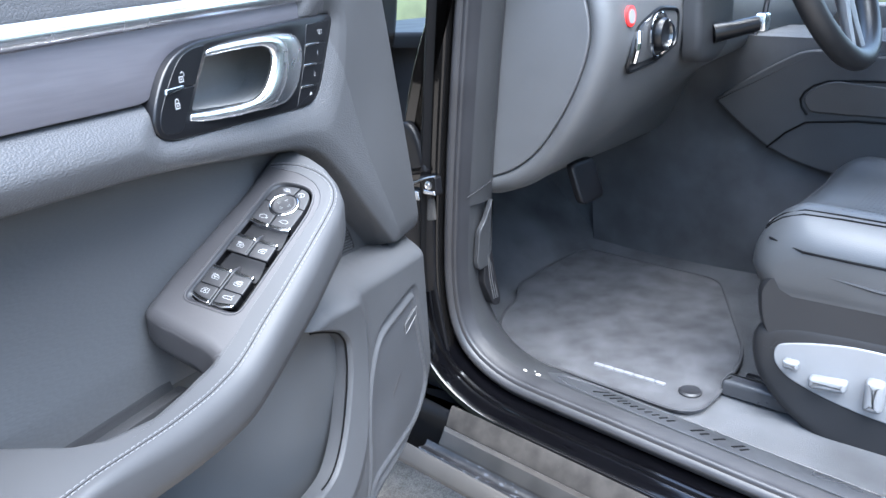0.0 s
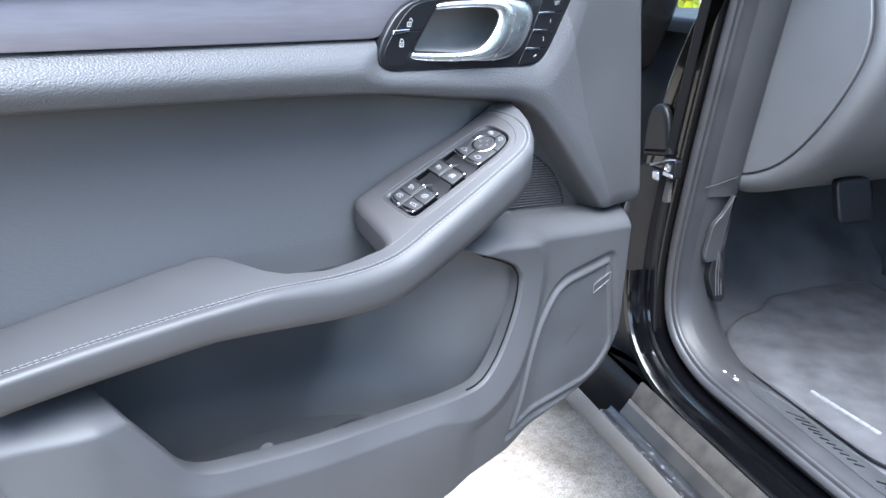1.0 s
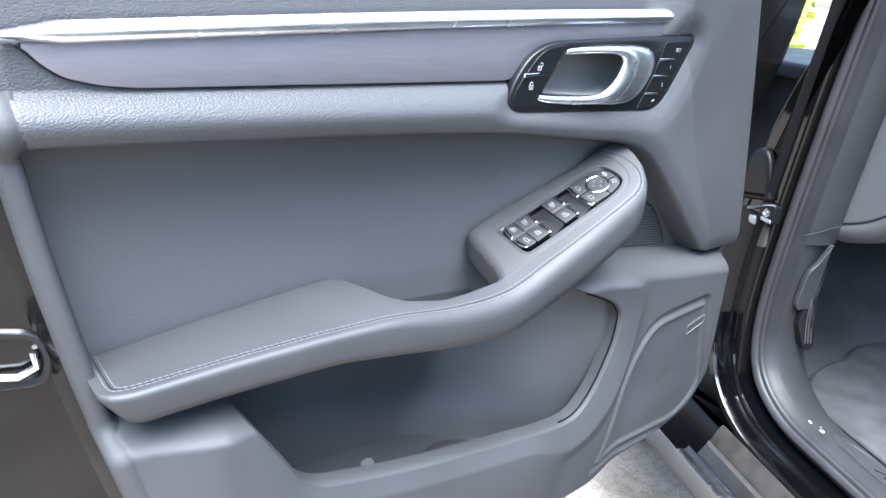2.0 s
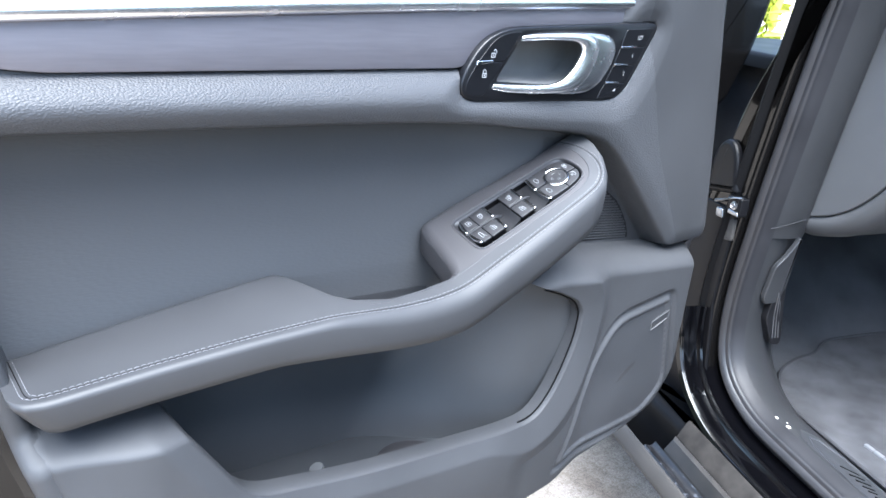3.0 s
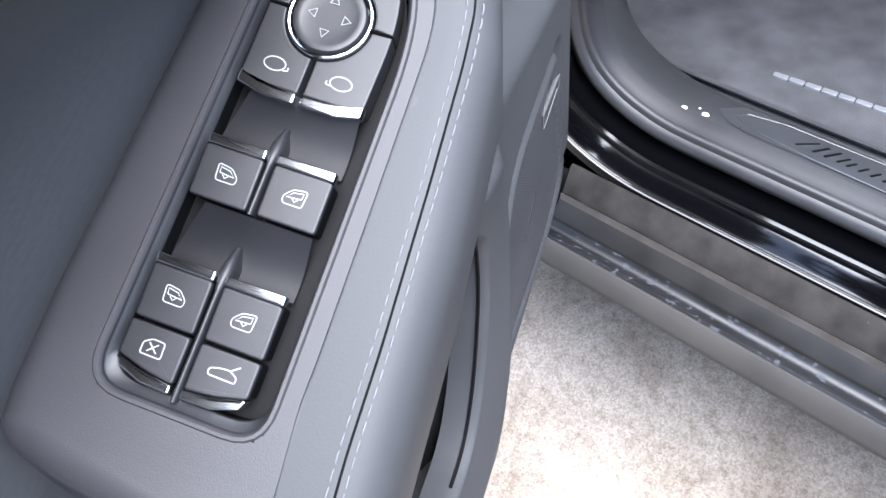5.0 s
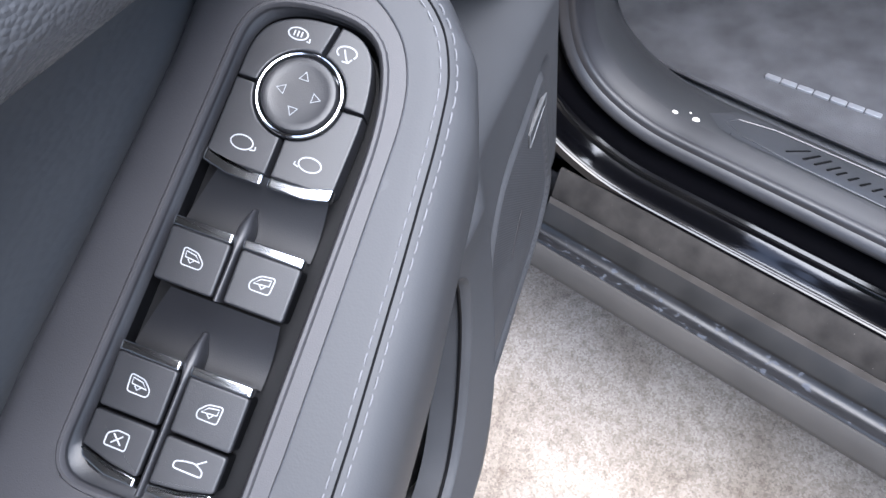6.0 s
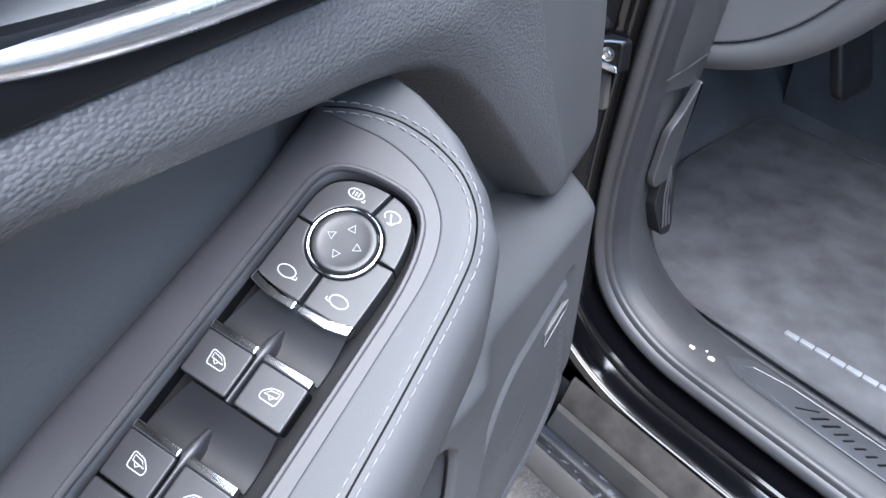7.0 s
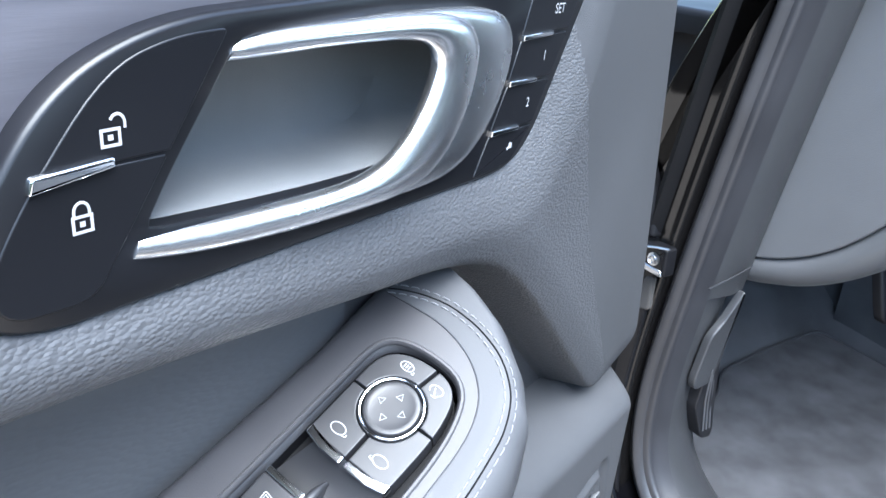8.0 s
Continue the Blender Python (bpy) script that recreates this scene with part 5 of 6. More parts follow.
def hinge(z0):
    """Door hinge: a black knuckle with a bright bent strap, two plates and a bolt."""
    h = part("door_hinge", slab(rounded([(0.132, z0 - 0.016), (0.162, z0 - 0.016), (0.168, z0 + 0.012), (0.134, z0 + 0.014)], .004), pillar_at, 0, 0.015, 0.003), frame_black, body, "black and bright metal door hinge")
    strap = smooth_path([pillar_at(a, z0 + z, w) for a, z, w in ((0.130, 0.017, 0.017), (0.146, 0.015, 0.018), (0.158, 0.010, 0.018), (0.166, 0.004, 0.014), (0.178, 0.001, 0.010), (0.190, -0.004, 0.008), (0.202, -0.008, 0.006))], 2)
    part("hinge_strap", tube(strap, [0.0015, 0.0016, 0.0018, 0.002, 0.0024, 0.0034, 0.004], 8, flatten=0.8), hinge_metal, h)
    part("hinge_plate", slab(rounded([(0.134, z0 - 0.0155), (0.160, z0 - 0.0150), (0.158, z0 - 0.008), (0.136, z0 - 0.009)], .002), pillar_at, 0.012, 0.0165, 0.0015), hinge_metal, h)
    part("hinge_plate", slab(rounded([(0.172, z0 - 0.030), (0.190, z0 - 0.030), (0.192, z0 - 0.016), (0.176, z0 - 0.014)], .004), pillar_at, 0.004, 0.012, 0.002), hinge_metal, h)
    part("hinge_plate", slab(rounded([(0.148, z0 - 0.062), (0.166, z0 - 0.064), (0.160, z0 - 0.026), (0.150, z0 - 0.024)], .005), pillar_at, 0.0, 0.006, 0.002), cladding, h)
    part("bolt", lathe([(0.0068, 0), (0.0068, 0.003), (0.0046, 0.0035), (0.0046, 0.006), (0.0036, 0.0062), (0.0024, 0.0045), (0.0005, 0.0045)], lambda u, v, w: pillar_at(0.147 + u, z0 + v, w + 0.014), 16), hinge_metal, h)


hinge(0.834)
part("door_gap_seal", tube([car(0.205, 0.285, 0.80), car(0.214, 0.28, 0.74), car(0.214, 0.28, 0.66), car(0.205, 0.285, 0.58)], 0.006, 8), rubber, body)

# inner sill trim, letters as plain slanted shapes
TRIM_PATH = [p for p in OPENING if p[1] < 0.80]
part("sill_trim", along([(-0.030, 0.352), (-0.034, 0.366), (-0.033, 0.385), (-0.026, 0.415), (-0.018, 0.432), (-0.002, 0.450), (0.012, 0.466), (0.05, 0.472)], TRIM_PATH), interior_plastic, body, "black plastic inner sill trim")
part("pillar_trim", along([(-0.030, 0.352), (-0.036, 0.368), (-0.040, 0.400), (-0.036, 0.425), (-0.020, 0.446), (0.01, 0.460), (0.06, 0.466)], [p for p in OPENING if p[1] > 0.79]), interior_plastic, body)
part("trim_joint", tube([car(0.1475 - 0.035 - 0.001, 0.352, 0.806), car(0.1495 - 0.041, 0.38, 0.813), car(0.1495 - 0.043, 0.412, 0.822)], 0.0009, 6), rubber, body)


def sill_at(a, b, h):
    z = float(np.interp(a, [p[0] for p in OPENING if p[1] < 0.5], [p[1] for p in OPENING if p[1] < 0.5]))
    return car(a, b, z + float(np.interp(b, [0.366, 0.385, 0.415, 0.432], [0.034, 0.033, 0.026, 0.018])) + h)


bm = bmesh.new()
cut = 30
loops = []
for k in range(cut + 1):
    a = -0.62 + (0.608) * k / cut
    near = max(0.0, (a + 0.06) / 0.048)
    loops.append([sill_at(a, 0.392 + (b - 0.392) * math.sqrt(max(0.0, 1 - min(1, near) ** 2)) if near > 0 else b, 0.0012) for b in (0.372, 0.380, 0.392, 0.405, 0.415, 0.424)])
rings(bm, loops, False)
sill_plate = part("sill_plate", bm, satin_black, body, "black sill plate with dark script")
for a0, length, wide in ((-0.100, 0.034, 0.0022), (-0.118, 0.020, 0.0030), (-0.130, 0.020, 0.0030), (-0.143, 0.016, 0.0026), (-0.153, 0.012, 0.0026), (-0.165, 0.012, 0.0028), (-0.177, 0.012, 0.0026), (-0.189, 0.012, 0.0028),
                         (-0.201, 0.012, 0.0026), (-0.213, 0.013, 0.0028), (-0.225, 0.013, 0.0026), (-0.262, 0.020, 0.0040), (-0.276, 0.014, 0.0030), (-0.296, 0.018, 0.0036), (-0.322, 0.020, 0.0040), (-0.334, 0.014, 0.0030)):
    reach = min(0.020, length * 0.95)
    bar = rounded([(a0, 0.3865), (a0 - wide, 0.3865), (a0 - wide - length * 0.55, 0.3865 + reach), (a0 - length * 0.55, 0.3865 + reach)], 0.0009, 2)
    part("script_bar", slab(bar, sill_at, 0.0008, 0.0024, 0.0005), deep_black, sill_plate)
part("plate_edge", tube([sill_at(a, b, 0.0014) for a, b in smooth_path([Vector((-0.62, 0.372)), Vector((-0.4, 0.372)), Vector((-0.2, 0.372)), Vector((-0.08, 0.3725)), Vector((-0.04, 0.376)), Vector((-0.016, 0.390)), Vector((-0.03, 0.407)), Vector((-0.06, 0.420)), Vector((-0.12, 0.424)), Vector((-0.3, 0.424)), Vector((-0.62, 0.424))], 2)], 0.0007, 5), satin_black, sill_plate)

# specks of dirt on the sill
for a, b, r in ((0.053, 0.3825, 0.0026), (0.018, 0.3685, 0.0032), (-0.0055, 0.3735, 0.0034), (0.004, 0.379, 0.0014), (0.036, 0.381, 0.0011)):
    p = sill_at(a, b, 0.0)
    bm = bmesh.new()
    bmesh.ops.create_icosphere(bm, subdivisions=2, radius=r, matrix=Matrix.Translation(p) @ Matrix.Diagonal((1.0, 1.25, 0.35, 1)))
    for v in bm.verts:
        v.co += (v.co - p).normalized() * r * 0.3 * noise.noise(v.co * 900)
    tagged(part("dirt_speck", bm, dust), "pale crumb of dried dirt on the sill", "dirt", "dirt on the sill")

# footwell
FLOOR = [(-1.3, 0.452), (-0.5, 0.452), (0.10, 0.453), (0.20, 0.458), (0.30, 0.468), (0.42, 0.58), (0.56, 0.72), (0.66, 0.90), (0.70, 1.05)]
rows = []
for i in range(len(FLOOR) - 1):
    for k in range(6):
        u = k / 6
        a, z = FLOOR[i][0] + (FLOOR[i + 1][0] - FLOOR[i][0]) * u, FLOOR[i][1] + (FLOOR[i + 1][1] - FLOOR[i][1]) * u
        rows.append([car(a, b, z + dz + 0.004 * noise.noise((a * 9, b * 9, 0))) for b, dz in ((0.43, 0.012), (0.47, 0.0), (0.60, 0.0), (0.75, 0.0), (0.90, 0.0), (1.05, 0.005), (1.11, 0.03), (1.14, 0.12), (1.16, 0.45))])
bm = bmesh.new()
rings(bm, rows, False)
part("carpet", bm, carpet, body, "black footwell carpet")
kick = bmesh.new()
rings(kick, [[car(a, b, z) for a, b in ((0.15, 0.445), (0.18, 0.452), (0.24, 0.460), (0.40, 0.465), (0.8, 0.465))] for z in (0.44, 0.52, 0.6, 0.7, 0.8, 0.95, 1.06)], False)
# side lining in a darker carpet tone, its shade put into the colour
part("kick_panel", kick, carpet_in_shade, body, "black carpet side lining, darkened for shade")


def pillar_face(b, z, h):
    """A place on the inner trim's face towards the seat."""
    a = float(np.interp(z, [p[1] for p in OPENING if p[1] > 0.5], [p[0] for p in OPENING if p[1] > 0.5]))
    return car(a - 0.042 - h, b, z)


part("fuse_cover", slab(rounded([(0.418, 0.790), (0.400, 0.755), (0.385, 0.738), (0.380, 0.680), (0.386, 0.668), (0.415, 0.672), (0.422, 0.70)], [.004, .006, .008, .008, .006, .008, .01], 4), pillar_face, -0.006, 0.0028, 0.002), interior_plastic, body)
foot_rest = part("foot_rest", slab(rounded([(0.404, 0.715), (0.420, 0.718), (0.430, 0.66), (0.438, 0.606), (0.434, 0.592), (0.416, 0.594), (0.398, 0.64)], .006), pillar_face, -0.018, 0.0012, 0.002), well_plastic, body, "black ribbed foot rest")
for k in range(3):
    ends = ((0.409 + 0.004 * k, 0.690 - 0.008 * k), (0.411 + 0.006 * k, 0.650 - 0.006 * k), (0.416 + 0.006 * k, 0.606))
    part("ridge", tube([pillar_face(b, z, 0.0025) for b, z in ends], 0.0013, 8), satin_black, foot_rest)

# pedals
for b0, name, w, hgt in ((0.61, "brake_pedal", 0.040, 0.036), (0.76, "accelerator", 0.024, 0.05)):
    def at(u, v, h, b0=b0):
        return car((0.05 if b0 < 0.7 else 0.16) - h * 0.9 + v * 0.35, b0 + u, 0.785 + v)
    p = part(name, slab(rounded([(-w, -hgt), (w, -hgt), (w, hgt), (-w, hgt)], .015), at, 0, 0.014, 0.005), frame_black, body)
    part("pedal_arm", tube([at(0, 0.02, -0.005), car(0.16, b0, 0.87), car(0.24, b0, 1.0)], 0.009, 8), deep_black, p)

# plain closing shell of the cabin
part("far_side", block((-2.2, 1.86, 0.40), (0.8, 1.92, 1.02), car, 0.01), hard_plastic, body)
part("cabin_rear", block((-2.2, 0.36, 0.40), (-2.14, 1.86, 1.02), car, 0.01), hard_plastic, body)
# out of view: roof, pillar, rail and cowl added to keep light off the footwell
part("unseen_roof", slab(rounded([(-2.2, 0.50), (-0.40, 0.46), (-0.30, 0.9), (-0.30, 1.4), (-0.40, 1.8), (-2.2, 1.76)], .1), car, 1.58, 1.64, 0.02, under=True), paint, body)
part("unseen_front_pillar", tube([car(-0.02, 0.440, 1.26), car(-0.14, 0.455, 1.37), car(-0.30, 0.475, 1.50), car(-0.46, 0.50, 1.60)], [0.045, 0.05, 0.055, 0.06], 10, flatten=0.8), paint, body)
part("unseen_roof_rail", tube([car(-0.40, 0.485, 1.60), car(-1.2, 0.50, 1.64), car(-2.2, 0.52, 1.60)], 0.06, 10, flatten=0.8), paint, body)
part("unseen_cowl", slab(rounded([(0.145, 0.40), (0.66, 0.40), (0.66, 1.88), (0.145, 1.88)], .03), car, 1.035, 1.060, 0.008, under=True), deep_black, body)
part("floor_pan", slab(rounded([(-2.5, 0.36), (1.5, 0.36), (1.5, 1.90), (-2.5, 1.90)], .1), car, 0.36, 0.40, 0.01, under=True), hard_plastic, body)
part("bonnet", slab(rounded([(0.62, 0.36), (1.30, 0.36), (1.62, 0.70), (1.68, 1.13), (1.62, 1.56), (1.30, 1.90), (0.62, 1.90)], [.05, .2, .2, .2, .2, .2, .05]), car, 0.82, 0.92, 0.05), paint, body)
part("front_bumper", slab(rounded([(1.30, 0.30), (1.52, 0.50), (1.66, 1.13), (1.52, 1.76), (1.30, 1.96), (1.20, 1.13)], .1), car, 0.30, 0.84, 0.06), paint, body)
part("rear_body", slab(rounded([(-2.9, 0.40), (-2.2, 0.34), (-2.2, 1.92), (-2.9, 1.86)], .15), car, 0.40, 1.05, 0.08), paint, body)
part("far_wing", block((0.72, 1.84, 0.42), (1.45, 1.95, 0.92), car, 0.03), paint, body)
for a0, b0 in ((-1.82, 1.80), (1.05, 1.80)):
    part("tyre", lathe([(0.20, -0.11), (0.33, -0.11), (0.36, -0.08), (0.362, 0.08), (0.33, 0.11), (0.20, 0.11)], lambda u, v, w, a0=a0, b0=b0: car(a0 + u, b0 + w, 0.362 + v)), rubber, body)
for a0 in (-1.2, 0.9):
    part("tyre", lathe([(0.20, -0.11), (0.33, -0.11), (0.36, -0.08), (0.362, 0.08), (0.33, 0.11), (0.20, 0.11)], lambda u, v, w, a0=a0 * 1.6 + (0.1 if a0 < 0 else -0.39): car(a0 + u, 0.42 + w, 0.362 + v)), rubber, body)

# ---- floor mat ----
mat_thing = thing("floor_mat", car(0.0, 0.7, 0.457), "black velour floor mat lying on the carpet", "floor mat")
MAT = rounded([(-0.232, 0.470), (-0.05, 0.481), (0.106, 0.494), (0.17, 0.523), (0.218, 0.565), (0.250, 0.632), (0.257, 0.69), (0.296, 0.745), (0.304, 0.90), (0.298, 1.05), (-0.05, 1.05), (-0.225, 0.72), (-0.240, 0.56)], [.06, .1, .05, .05, .04, .04, .03, .03, .05, .03, .05, .06, .05], 5)


def mat_at(a, b, h):
    return car(a, b, 0.459 + h + 0.06 * max(0, a - 0.14) + 0.6 * max(0, a - 0.20) ** 2)


mc = (0.03, 0.75)
bm = bmesh.new()
mat_loops = [[mat_at(*p, 0.0) for p in MAT], [mat_at(*p, 0.005) for p in inset(MAT, 0.0005)], [mat_at(*p, 0.0068) for p in inset(MAT, 0.005)]]
for k in (0.9, 0.78, 0.66, 0.54, 0.42, 0.3, 0.18, 0.06):
    mat_loops.append([mat_at(mc[0] + (p[0] - mc[0]) * k, mc[1] + (p[1] - mc[1]) * k, 0.0068 + 0.0025 * noise.noise((mc[0] + (p[0] - mc[0]) * k * 8, p[1] * 8 * k, 3))) for p in MAT])
rings(bm, mat_loops, True, (False, True))
part("mat", bm, mat_pile, mat_thing)
part("edge_binding", tube([mat_at(*p, 0.0055) for p in MAT], 0.0030, 6, closed=True), binding, mat_thing)
for k in range(7):
    a0 = -0.02 - k * 0.0196
    part("letter_bar", slab(rounded([(a0, 0.5315), (a0 - 0.0182, 0.5315), (a0 - 0.0182, 0.5395), (a0, 0.5395)], .002, 2), mat_at, 0.006, 0.0098, 0.0008), silver, mat_thing)
part("fixing_button", lathe([(0.019, 0.0), (0.019, 0.010), (0.016, 0.0125), (0.012, 0.0115), (0.001, 0.011)], lambda u, v, h: mat_at(-0.20 + u, 0.536 + v, h)), rubber, mat_thing)

# ---- dashboard ----
dash = thing("dashboard", car(0.1, 0.9, 0.85), "dark grey dashboard with end panel and light switch", "dashboard")
SIDE = rounded([(0.10, 1.42), (0.124, 1.106), (0.136, 0.818), (0.079, 0.836), (0.028, 0.872), (-0.024, 0.942), (-0.058, 1.014), (-0.066, 1.065), (-0.050, 1.12), (0.0, 1.42)], [.01, .02, .012, .03, .05, .06, .05, .05, .05, .01], 5)
part("end_panel", slab(SIDE, lambda a, z, h: car(a, 0.440 - h, z), 0.0, 0.010, 0.002), dash_plastic, dash)
bm = bmesh.new()


def face(d, b):
    """The dashboard's section at b: the end panel's outline grown by d; the knee edge rises towards the middle."""
    return [car(a + 0.02 * (b - 0.46), b, min(z, 1.42 if b < 0.5 else 1.15) + max(0.0, b - 0.50) * 0.16 * float(ss((1.0 - z) / 0.15)) * float(ss((0.12 - a) / 0.1))) for a, z in inset(SIDE, -d)]


rings(bm, [face(-0.004, 0.442), face(0.0015, 0.434), face(0.006, 0.430), face(0.014, 0.429), face(0.022, 0.432), face(0.029, 0.440), face(0.033, 0.453), face(0.034, 0.47), face(0.034, 0.6), face(0.034, 0.75), face(0.034, 0.9), face(0.030, 1.1), face(0.02, 1.8)])
part("knee_panel", bm, dash_plastic, dash)


def fa(b, z, h):
    """A place on the dashboard's face towards the driver."""
    return car(-0.098 - h + 0.02 * (b - 0.46) + 0.25 * max(0, 1.02 - z), b, z)


b_ = part("airbag_badge", lathe([(0.0150, -0.004), (0.0150, 0.0015), (0.0140, 0.002), (0.001, 0.002)], lambda u, v, h: fa(0.490 + u, 1.073 + v, h), 28), red_ring, dash, "round red and white warning mark")
part("badge_centre", lathe([(0.0100, 0.0), (0.0100, 0.0028), (0.001, 0.0030)], lambda u, v, h: fa(0.490 + u, 1.073 + v, h), 24), icon_white, b_)
sw_rec = rounded([(0.492, 1.005), (0.500, 0.990), (0.600, 1.000), (0.660, 1.02), (0.665, 1.075), (0.590, 1.080), (0.51, 1.055)], .018, 4)
bm = bmesh.new()
rings(bm, [[fa(*p, h) for p in inset(sw_rec, d)] for d, h in ((-0.003, -0.001), (0, 0.002), (0.003, 0.001), (0.006, -0.006))], True, (False, True))
ls = part("light_switch", bm, gloss_black, dash, "gloss black rotary light switch with chrome rings")
part("switch_ring", tube([fa(0.585 + 0.032 * math.cos(a), 1.040 + 0.033 * math.sin(a), 0.004) for a in np.linspace(0, 2 * math.pi, 32, endpoint=False)], 0.0022, 6, closed=True), bright_chrome, ls)
part("switch_knob", lathe([(0.026, -0.004), (0.026, 0.010), (0.023, 0.014), (0.010, 0.013), (0.001, 0.013)], lambda u, v, h: fa(0.590 + u, 1.040 + v, h), 28), gloss_black, ls)
part("knob_grip", tube([fa(0.590 + 0.020 * math.cos(a), 1.040 + 0.022 * math.sin(a), 0.014) for a in np.linspace(-1.7, 1.2, 14)], [0.001 + 0.0035 * math.sin(math.pi * k / 13) for k in range(14)], 6), bright_chrome, ls)
part("dimmer_wheel", tube([fa(0.512, 1.050, 0.003), fa(0.506, 1.03, 0.006), fa(0.507, 1.006, 0.003)], 0.004, 8), bright_chrome, ls)
part("column_shroud", slab(rounded([(0.70, 0.985), (0.80, 0.975), (0.84, 1.02), (0.84, 1.16), (0.68, 1.16), (0.68, 1.03)], .03, 4), fa, 0.0, 0.03, 0.012), plastic, dash)
stalk = part("indicator_stalk", tube([fa(0.74, 1.03, 0.03), fa(0.76, 1.035, 0.06), fa(0.78, 1.042, 0.09)], [0.017, 0.014, 0.013], 12), gloss_black, dash)
part("stalk_tip", block((0.775, 1.028, 0.088), (0.800, 1.058, 0.104), fa, 0.004), satin, stalk)
part("lower_stalk", tube([fa(0.86, 1.02, 0.06), fa(0.84, 1.05, 0.08), fa(0.82, 1.08, 0.09)], 0.005, 8), bright_chrome, dash)

# ---- steering wheel ----
wheel = thing("steering_wheel", car(-0.25, 0.83, 1.14), "black leather steering wheel with silver spokes", "steering wheel")


def wh(u, v, h):
    """A place on the wheel's plane: across, up along its tilt, towards the driver."""
    return car(-0.26 - h * 0.92 + v * 0.40, 0.83 + u, 1.145 + v * 0.92 + h * 0.40)


part("rim", tube([wh(0.178 * math.cos(a), 0.178 * math.sin(a), 0) for a in np.linspace(0, 2 * math.pi, 48, endpoint=False)], 0.0185, 12, closed=True), wheel_leather, wheel)
part("hub", lathe([(0.075, -0.05), (0.078, 0.0), (0.07, 0.018), (0.04, 0.026), (0.001, 0.028)], lambda u, v, h: wh(u, v * 0.85, h), 32), plastic, wheel)
for u0, v0 in ((-0.16, 0.0), (0.16, 0.0), (-0.03, -0.17), (0.03, -0.17)):
    part("spoke", tube([wh(u0 * 0.35, v0 * 0.35, 0.008), wh(u0 * 0.7, v0 * 0.7, 0.002), wh(u0 * 1.02, v0 * 1.02, -0.002)], [0.026, 0.020, 0.016], 10, flatten=0.4), silver, wheel)

# ---- centre console ----
console = thing("centre_console", car(-0.3, 1.1, 0.46), "dark grey centre console with a closed side panel", "console")


def cs(a, z, h):
    return car(a, 1.05 - h + 0.10 * max(0, 0.86 - z), z)


part("console_body", slab(rounded([(0.30, 0.47), (0.30, 1.02), (-0.5, 0.98), (-1.2, 0.95), (-1.2, 0.47)], .02), cs, -0.3, -0.006), carpet, console)
SIDE_PANEL = rounded([(-0.015, 0.872), (-0.075, 0.818), (-0.126, 0.779), (-0.18, 0.752), (-0.25, 0.733), (-0.40, 0.715), (-1.1, 0.70), (-1.1, 0.97), (-0.30, 0.962), (-0.19, 0.978), (-0.10, 0.93)],
                     [.006, .02, .02, .03, .04, .05, .02, .02, .05, .03, .03], 4)
side_panel = part("side_panel", slab(SIDE_PANEL, cs, -0.01, 0.010, 0.004), plastic, console)
for line in ([(-0.128, 0.777), (-0.165, 0.815), (-0.202, 0.848), (-0.215, 0.8485), (-0.345, 0.841), (-1.05, 0.825)],
             [(-0.202, 0.850), (-0.186, 0.866), (-0.181, 0.880), (-0.188, 0.894), (-0.205, 0.908), (-0.235, 0.923), (-0.25, 0.925), (-0.34, 0.912), (-1.05, 0.90)]):
    part("panel_joint", tube([cs(p.x, p.y, 0.0102) for p in smooth_path([Vector(q) for q in line], 2)], 0.0022, 6), deep_black, side_panel)
part("lid", slab(rounded([(-0.207, 0.856), (-1.05, 0.832), (-1.05, 0.896), (-0.34, 0.907), (-0.245, 0.919), (-0.212, 0.905), (-0.190, 0.884)], [.01, .01, .01, .03, .02, .02, .02], 4), cs, 0.004, 0.0135, 0.002), hard_plastic, console)

# ---- seat ----
seat = big_part("car_seat", car(-0.6, 0.78, 0.46), "black leather front seat with silver adjuster panel")


def swept(profile_at, bs, bm=None):
    bm = bm or bmesh.new()
    rings(bm, [[car(a, b, z) for a, z in profile_at(b)] for b in bs], True, (True, True))
    return bm


def cushion_form(b):
    """Front edge and height of the cushion across the seat: rounded ends, side bolsters higher than the middle."""
    e = min(b - 0.545, 1.035 - b)
    k = math.sqrt(max(0.0, 1 - max(0.0, 1 - e / 0.055) ** 2))
    up = 0.016 * math.exp(-((e - 0.07) / 0.045) ** 2)
    return -0.320 + 0.055 * k, 0.725 + 0.052 * k + up


def cushion(b):
    front, top = cushion_form(b)
    pts = [(front - 0.03, 0.668), (front - 0.012, 0.676), (front - 0.004, 0.690)]
    pts += [(front - 0.075 * (1 - math.cos(t)), 0.700 + (top - 0.700) * math.sin(t)) for t in np.linspace(0, math.pi / 2, 12)]
    pts += [(front - 0.075 - (front + 1.0 - 0.075) * u, top - 0.035 * u) for u in np.linspace(0.08, 1, 12)]
    return pts + [(-1.0, 0.665)]


ends = list(np.linspace(0, 1, 14) ** 2 * 0.12)
cushion_bs = [0.5455 + e for e in ends] + list(np.linspace(0.69, 0.89, 10)) + [1.0345 - e for e in ends[::-1]]
cushion_ob = part("cushion", swept(cushion, [float(b) for b in cushion_bs]), seat_leather, seat, "black leather seat cushion")


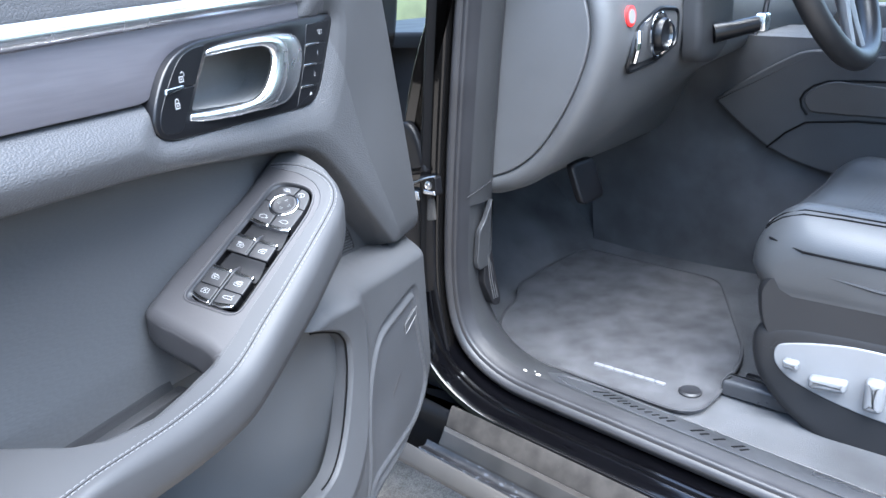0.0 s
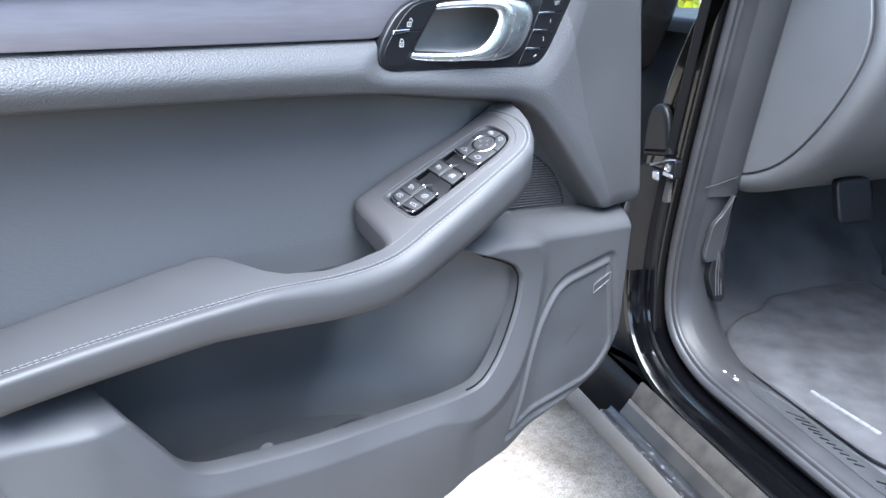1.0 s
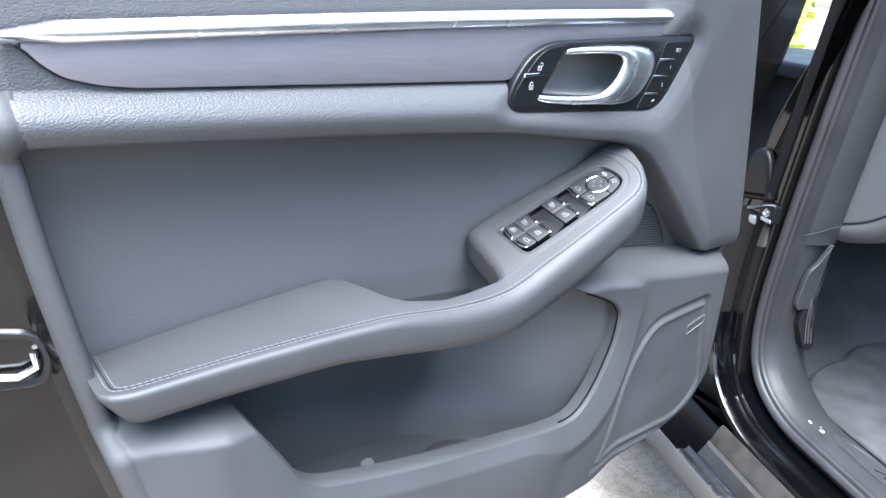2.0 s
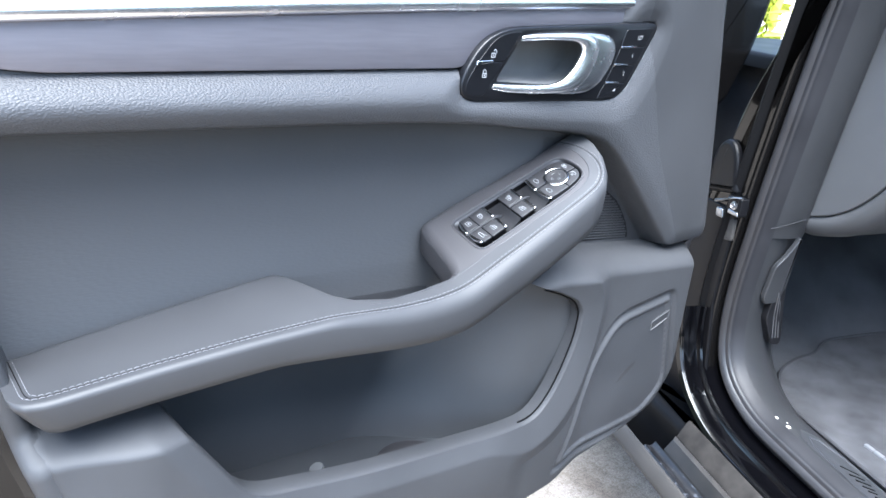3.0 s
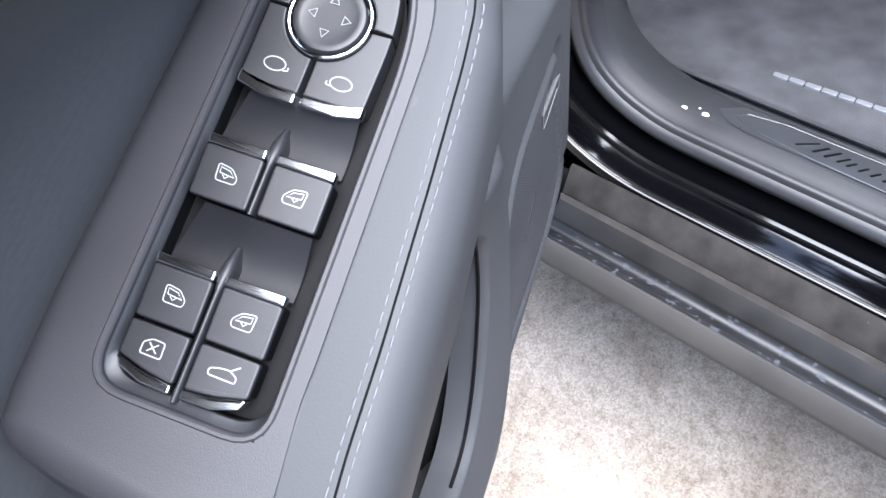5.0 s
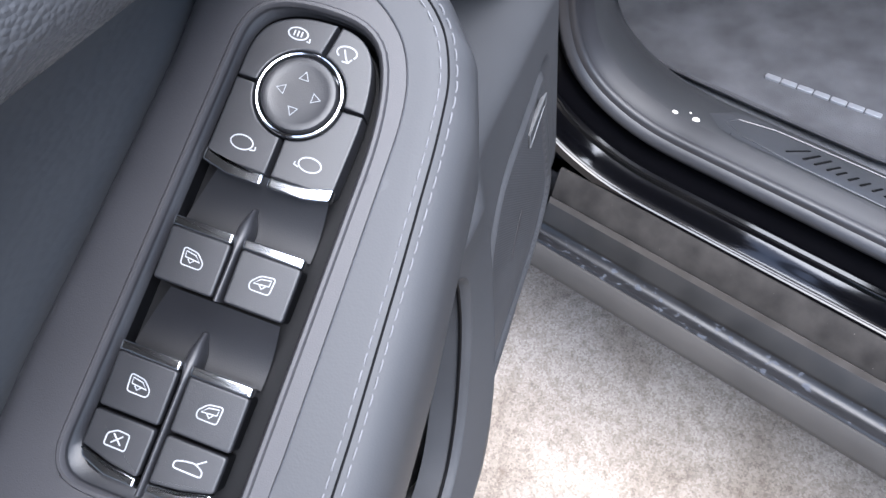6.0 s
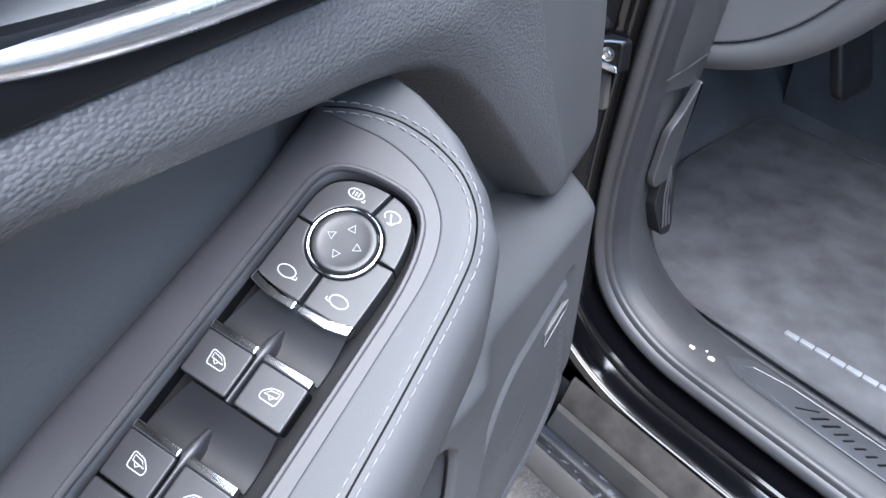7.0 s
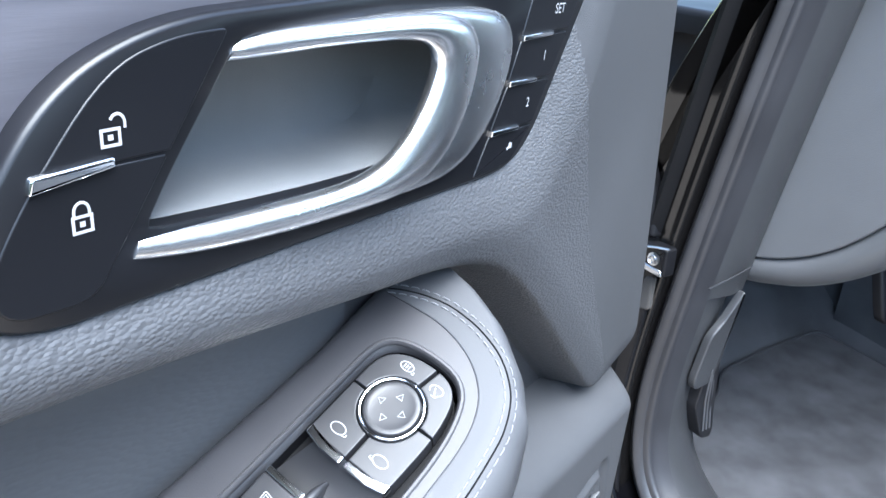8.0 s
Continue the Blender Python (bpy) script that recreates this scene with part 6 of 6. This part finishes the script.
def on_cushion(b, t, lift=0.0):
    """A place on the cushion: t from the front's foot over the nose (to 1) and on along the top."""
    front, top = cushion_form(b)
    if t < 1:
        a = t * math.pi / 2
        return car(front - 0.075 * (1 - math.cos(a)) + lift * math.cos(a), b, 0.700 + (top - 0.700) * math.sin(a) + lift * math.sin(a))
    return car(front - 0.075 - (t - 1) * 0.5, b, top - 0.035 * (t - 1) * 0.5 / 0.65 + lift)


cushion_form_bm = swept(cushion, [float(b) for b in cushion_bs])
bmesh.ops.recalc_face_normals(cushion_form_bm, faces=cushion_form_bm.faces[:])
CUSHION_SURFACE = BVHTree.FromBMesh(cushion_form_bm)
cushion_form_bm.free()


def laid_on_cushion(points, lift=0.0010):
    """A fine path through the points, laid on the leather of the cushion."""
    out = []
    for p in smooth_path(points, 5):
        hit, normal, _, _ = CUSHION_SURFACE.find_nearest(p)
        out.append(hit + normal * lift)
    return out


def piping(name, points, r):
    part(name, tube(laid_on_cushion(points), r, 6), deep_black, cushion_ob)


for b_in in (0.588, 0.595):
    piping("top_piping", [on_cushion(b_in, t) for t in (2.2, 1.8, 1.4, 1.1, 0.95, 0.8, 0.65, 0.5, 0.42)], 0.0012)
piping("front_piping", [on_cushion(float(b), 0.26) for b in np.linspace(1.0, 0.575, 16)]
       + [car(-0.335, 0.545, 0.738), car(-0.37, 0.540, 0.738), car(-0.45, 0.538, 0.736), car(-0.6, 0.538, 0.732), car(-0.8, 0.538, 0.726)], 0.0018)
tagged(part("seat_stitching", stitches_along([on_cushion(float(b), 0.46, 0.0012) for b in np.linspace(0.60, 1.0, 40)]), thread, cushion_ob), kind="stuff")
holes = bmesh.new()
for i_ in range(64):
    for j_ in range(30):
        c = on_cushion(0.612 + 0.006 * i_, 1.08 + 0.024 * j_ + 0.012 * (i_ % 2), 0.0003)
        ring = [holes.verts.new(c + INWARD * (0.0011 * math.cos(q)) + AHEAD * (0.0011 * math.sin(q))) for q in (0, 1.05, 2.1, 3.14, 4.19, 5.24)]
        holes.faces.new(ring)
tagged(part("perforation", holes, deep_black, cushion_ob, flat=True), kind="stuff")


def skirt(b):
    e = min(b - 0.545, 1.035 - b)
    k = math.sqrt(max(0.0, 1 - max(0.0, 1 - e / 0.035) ** 2))
    f = -0.305 + 0.018 * k
    return rounded([(f - 0.01, 0.600), (f, 0.63), (f + 0.004, 0.67), (f - 0.01, 0.695), (-1.0, 0.70), (-1.0, 0.60)], .012, 3)


part("skirt", swept(skirt, [0.546, 0.55, 0.558, 0.57, 0.6, 0.8, 1.0, 1.03]), seat_trim, seat)
part("piping", tube([car(-0.300, 0.556, 0.722), car(-0.33, 0.550, 0.715), car(-0.45, 0.546, 0.700), car(-0.7, 0.546, 0.69)], 0.0028, 6), smooth_leather, seat)
SIDE_TRIM = rounded([(-0.285, 0.605), (-0.284, 0.555), (-0.302, 0.510), (-0.35, 0.462), (-0.42, 0.425), (-1.0, 0.40), (-1.0, 0.63), (-0.45, 0.640), (-0.33, 0.632)], [.03, .03, .04, .04, .04, .01, .02, .1, .04], 4)
part("side_trim", slab(SIDE_TRIM, lambda a, z, h: car(a, 0.66 - h, z), 0, 0.115, 0.022, steps=5), seat_trim, seat)
panel_outline = rounded([(-0.325, 0.588), (-0.322, 0.560), (-0.345, 0.536), (-0.42, 0.512), (-0.62, 0.49), (-0.62, 0.60), (-0.45, 0.615), (-0.37, 0.602)], [.012, .016, .02, .05, .03, .03, .1, .05], 4)
ctrl = part("adjuster_panel", slab(panel_outline, lambda a, z, h: car(a, 0.5465 - h, z), 0, 0.004, 0.002), silver, seat, "silver seat adjuster panel")
part("adjuster_knob", block((-0.362, 0.557, 0.0), (-0.340, 0.570, 0.012), lambda a, z, h: car(a, 0.543 - h, z), 0.004), silver, ctrl)
part("adjuster_knob", block((-0.430, 0.537, 0.0), (-0.378, 0.556, 0.014), lambda a, z, h: car(a - 0.0, 0.543 - h, z - 0.1 * (a + 0.40)), 0.006), silver, ctrl)
part("adjuster_knob", block((-0.478, 0.522, 0.0), (-0.452, 0.572, 0.016), lambda a, z, h: car(a, 0.543 - h, z), 0.008), silver, ctrl)
part("seat_rail", slab(rounded([(-0.235, 0.575), (-0.9, 0.560), (-0.9, 0.605), (-0.235, 0.612)], .008), lambda a, b, h: car(a, b, 0.458 + h), 0, 0.026, 0.008), satin_black, seat)
part("rail_label", slab([(-0.262, 0.615), (-0.315, 0.612), (-0.315, 0.624), (-0.262, 0.628)], lambda a, b, h: car(a, b, 0.47 + h), 0, 0.012, 0.002), gloss_black, seat)
part("backrest", swept(lambda b: rounded([(-0.92, 0.70), (-0.95, 1.0), (-1.05, 1.35), (-1.15, 1.35), (-1.12, 0.70)], .05, 4), [0.56, 0.575, 0.60, 0.8, 1.0, 1.02]), smooth_leather, seat)
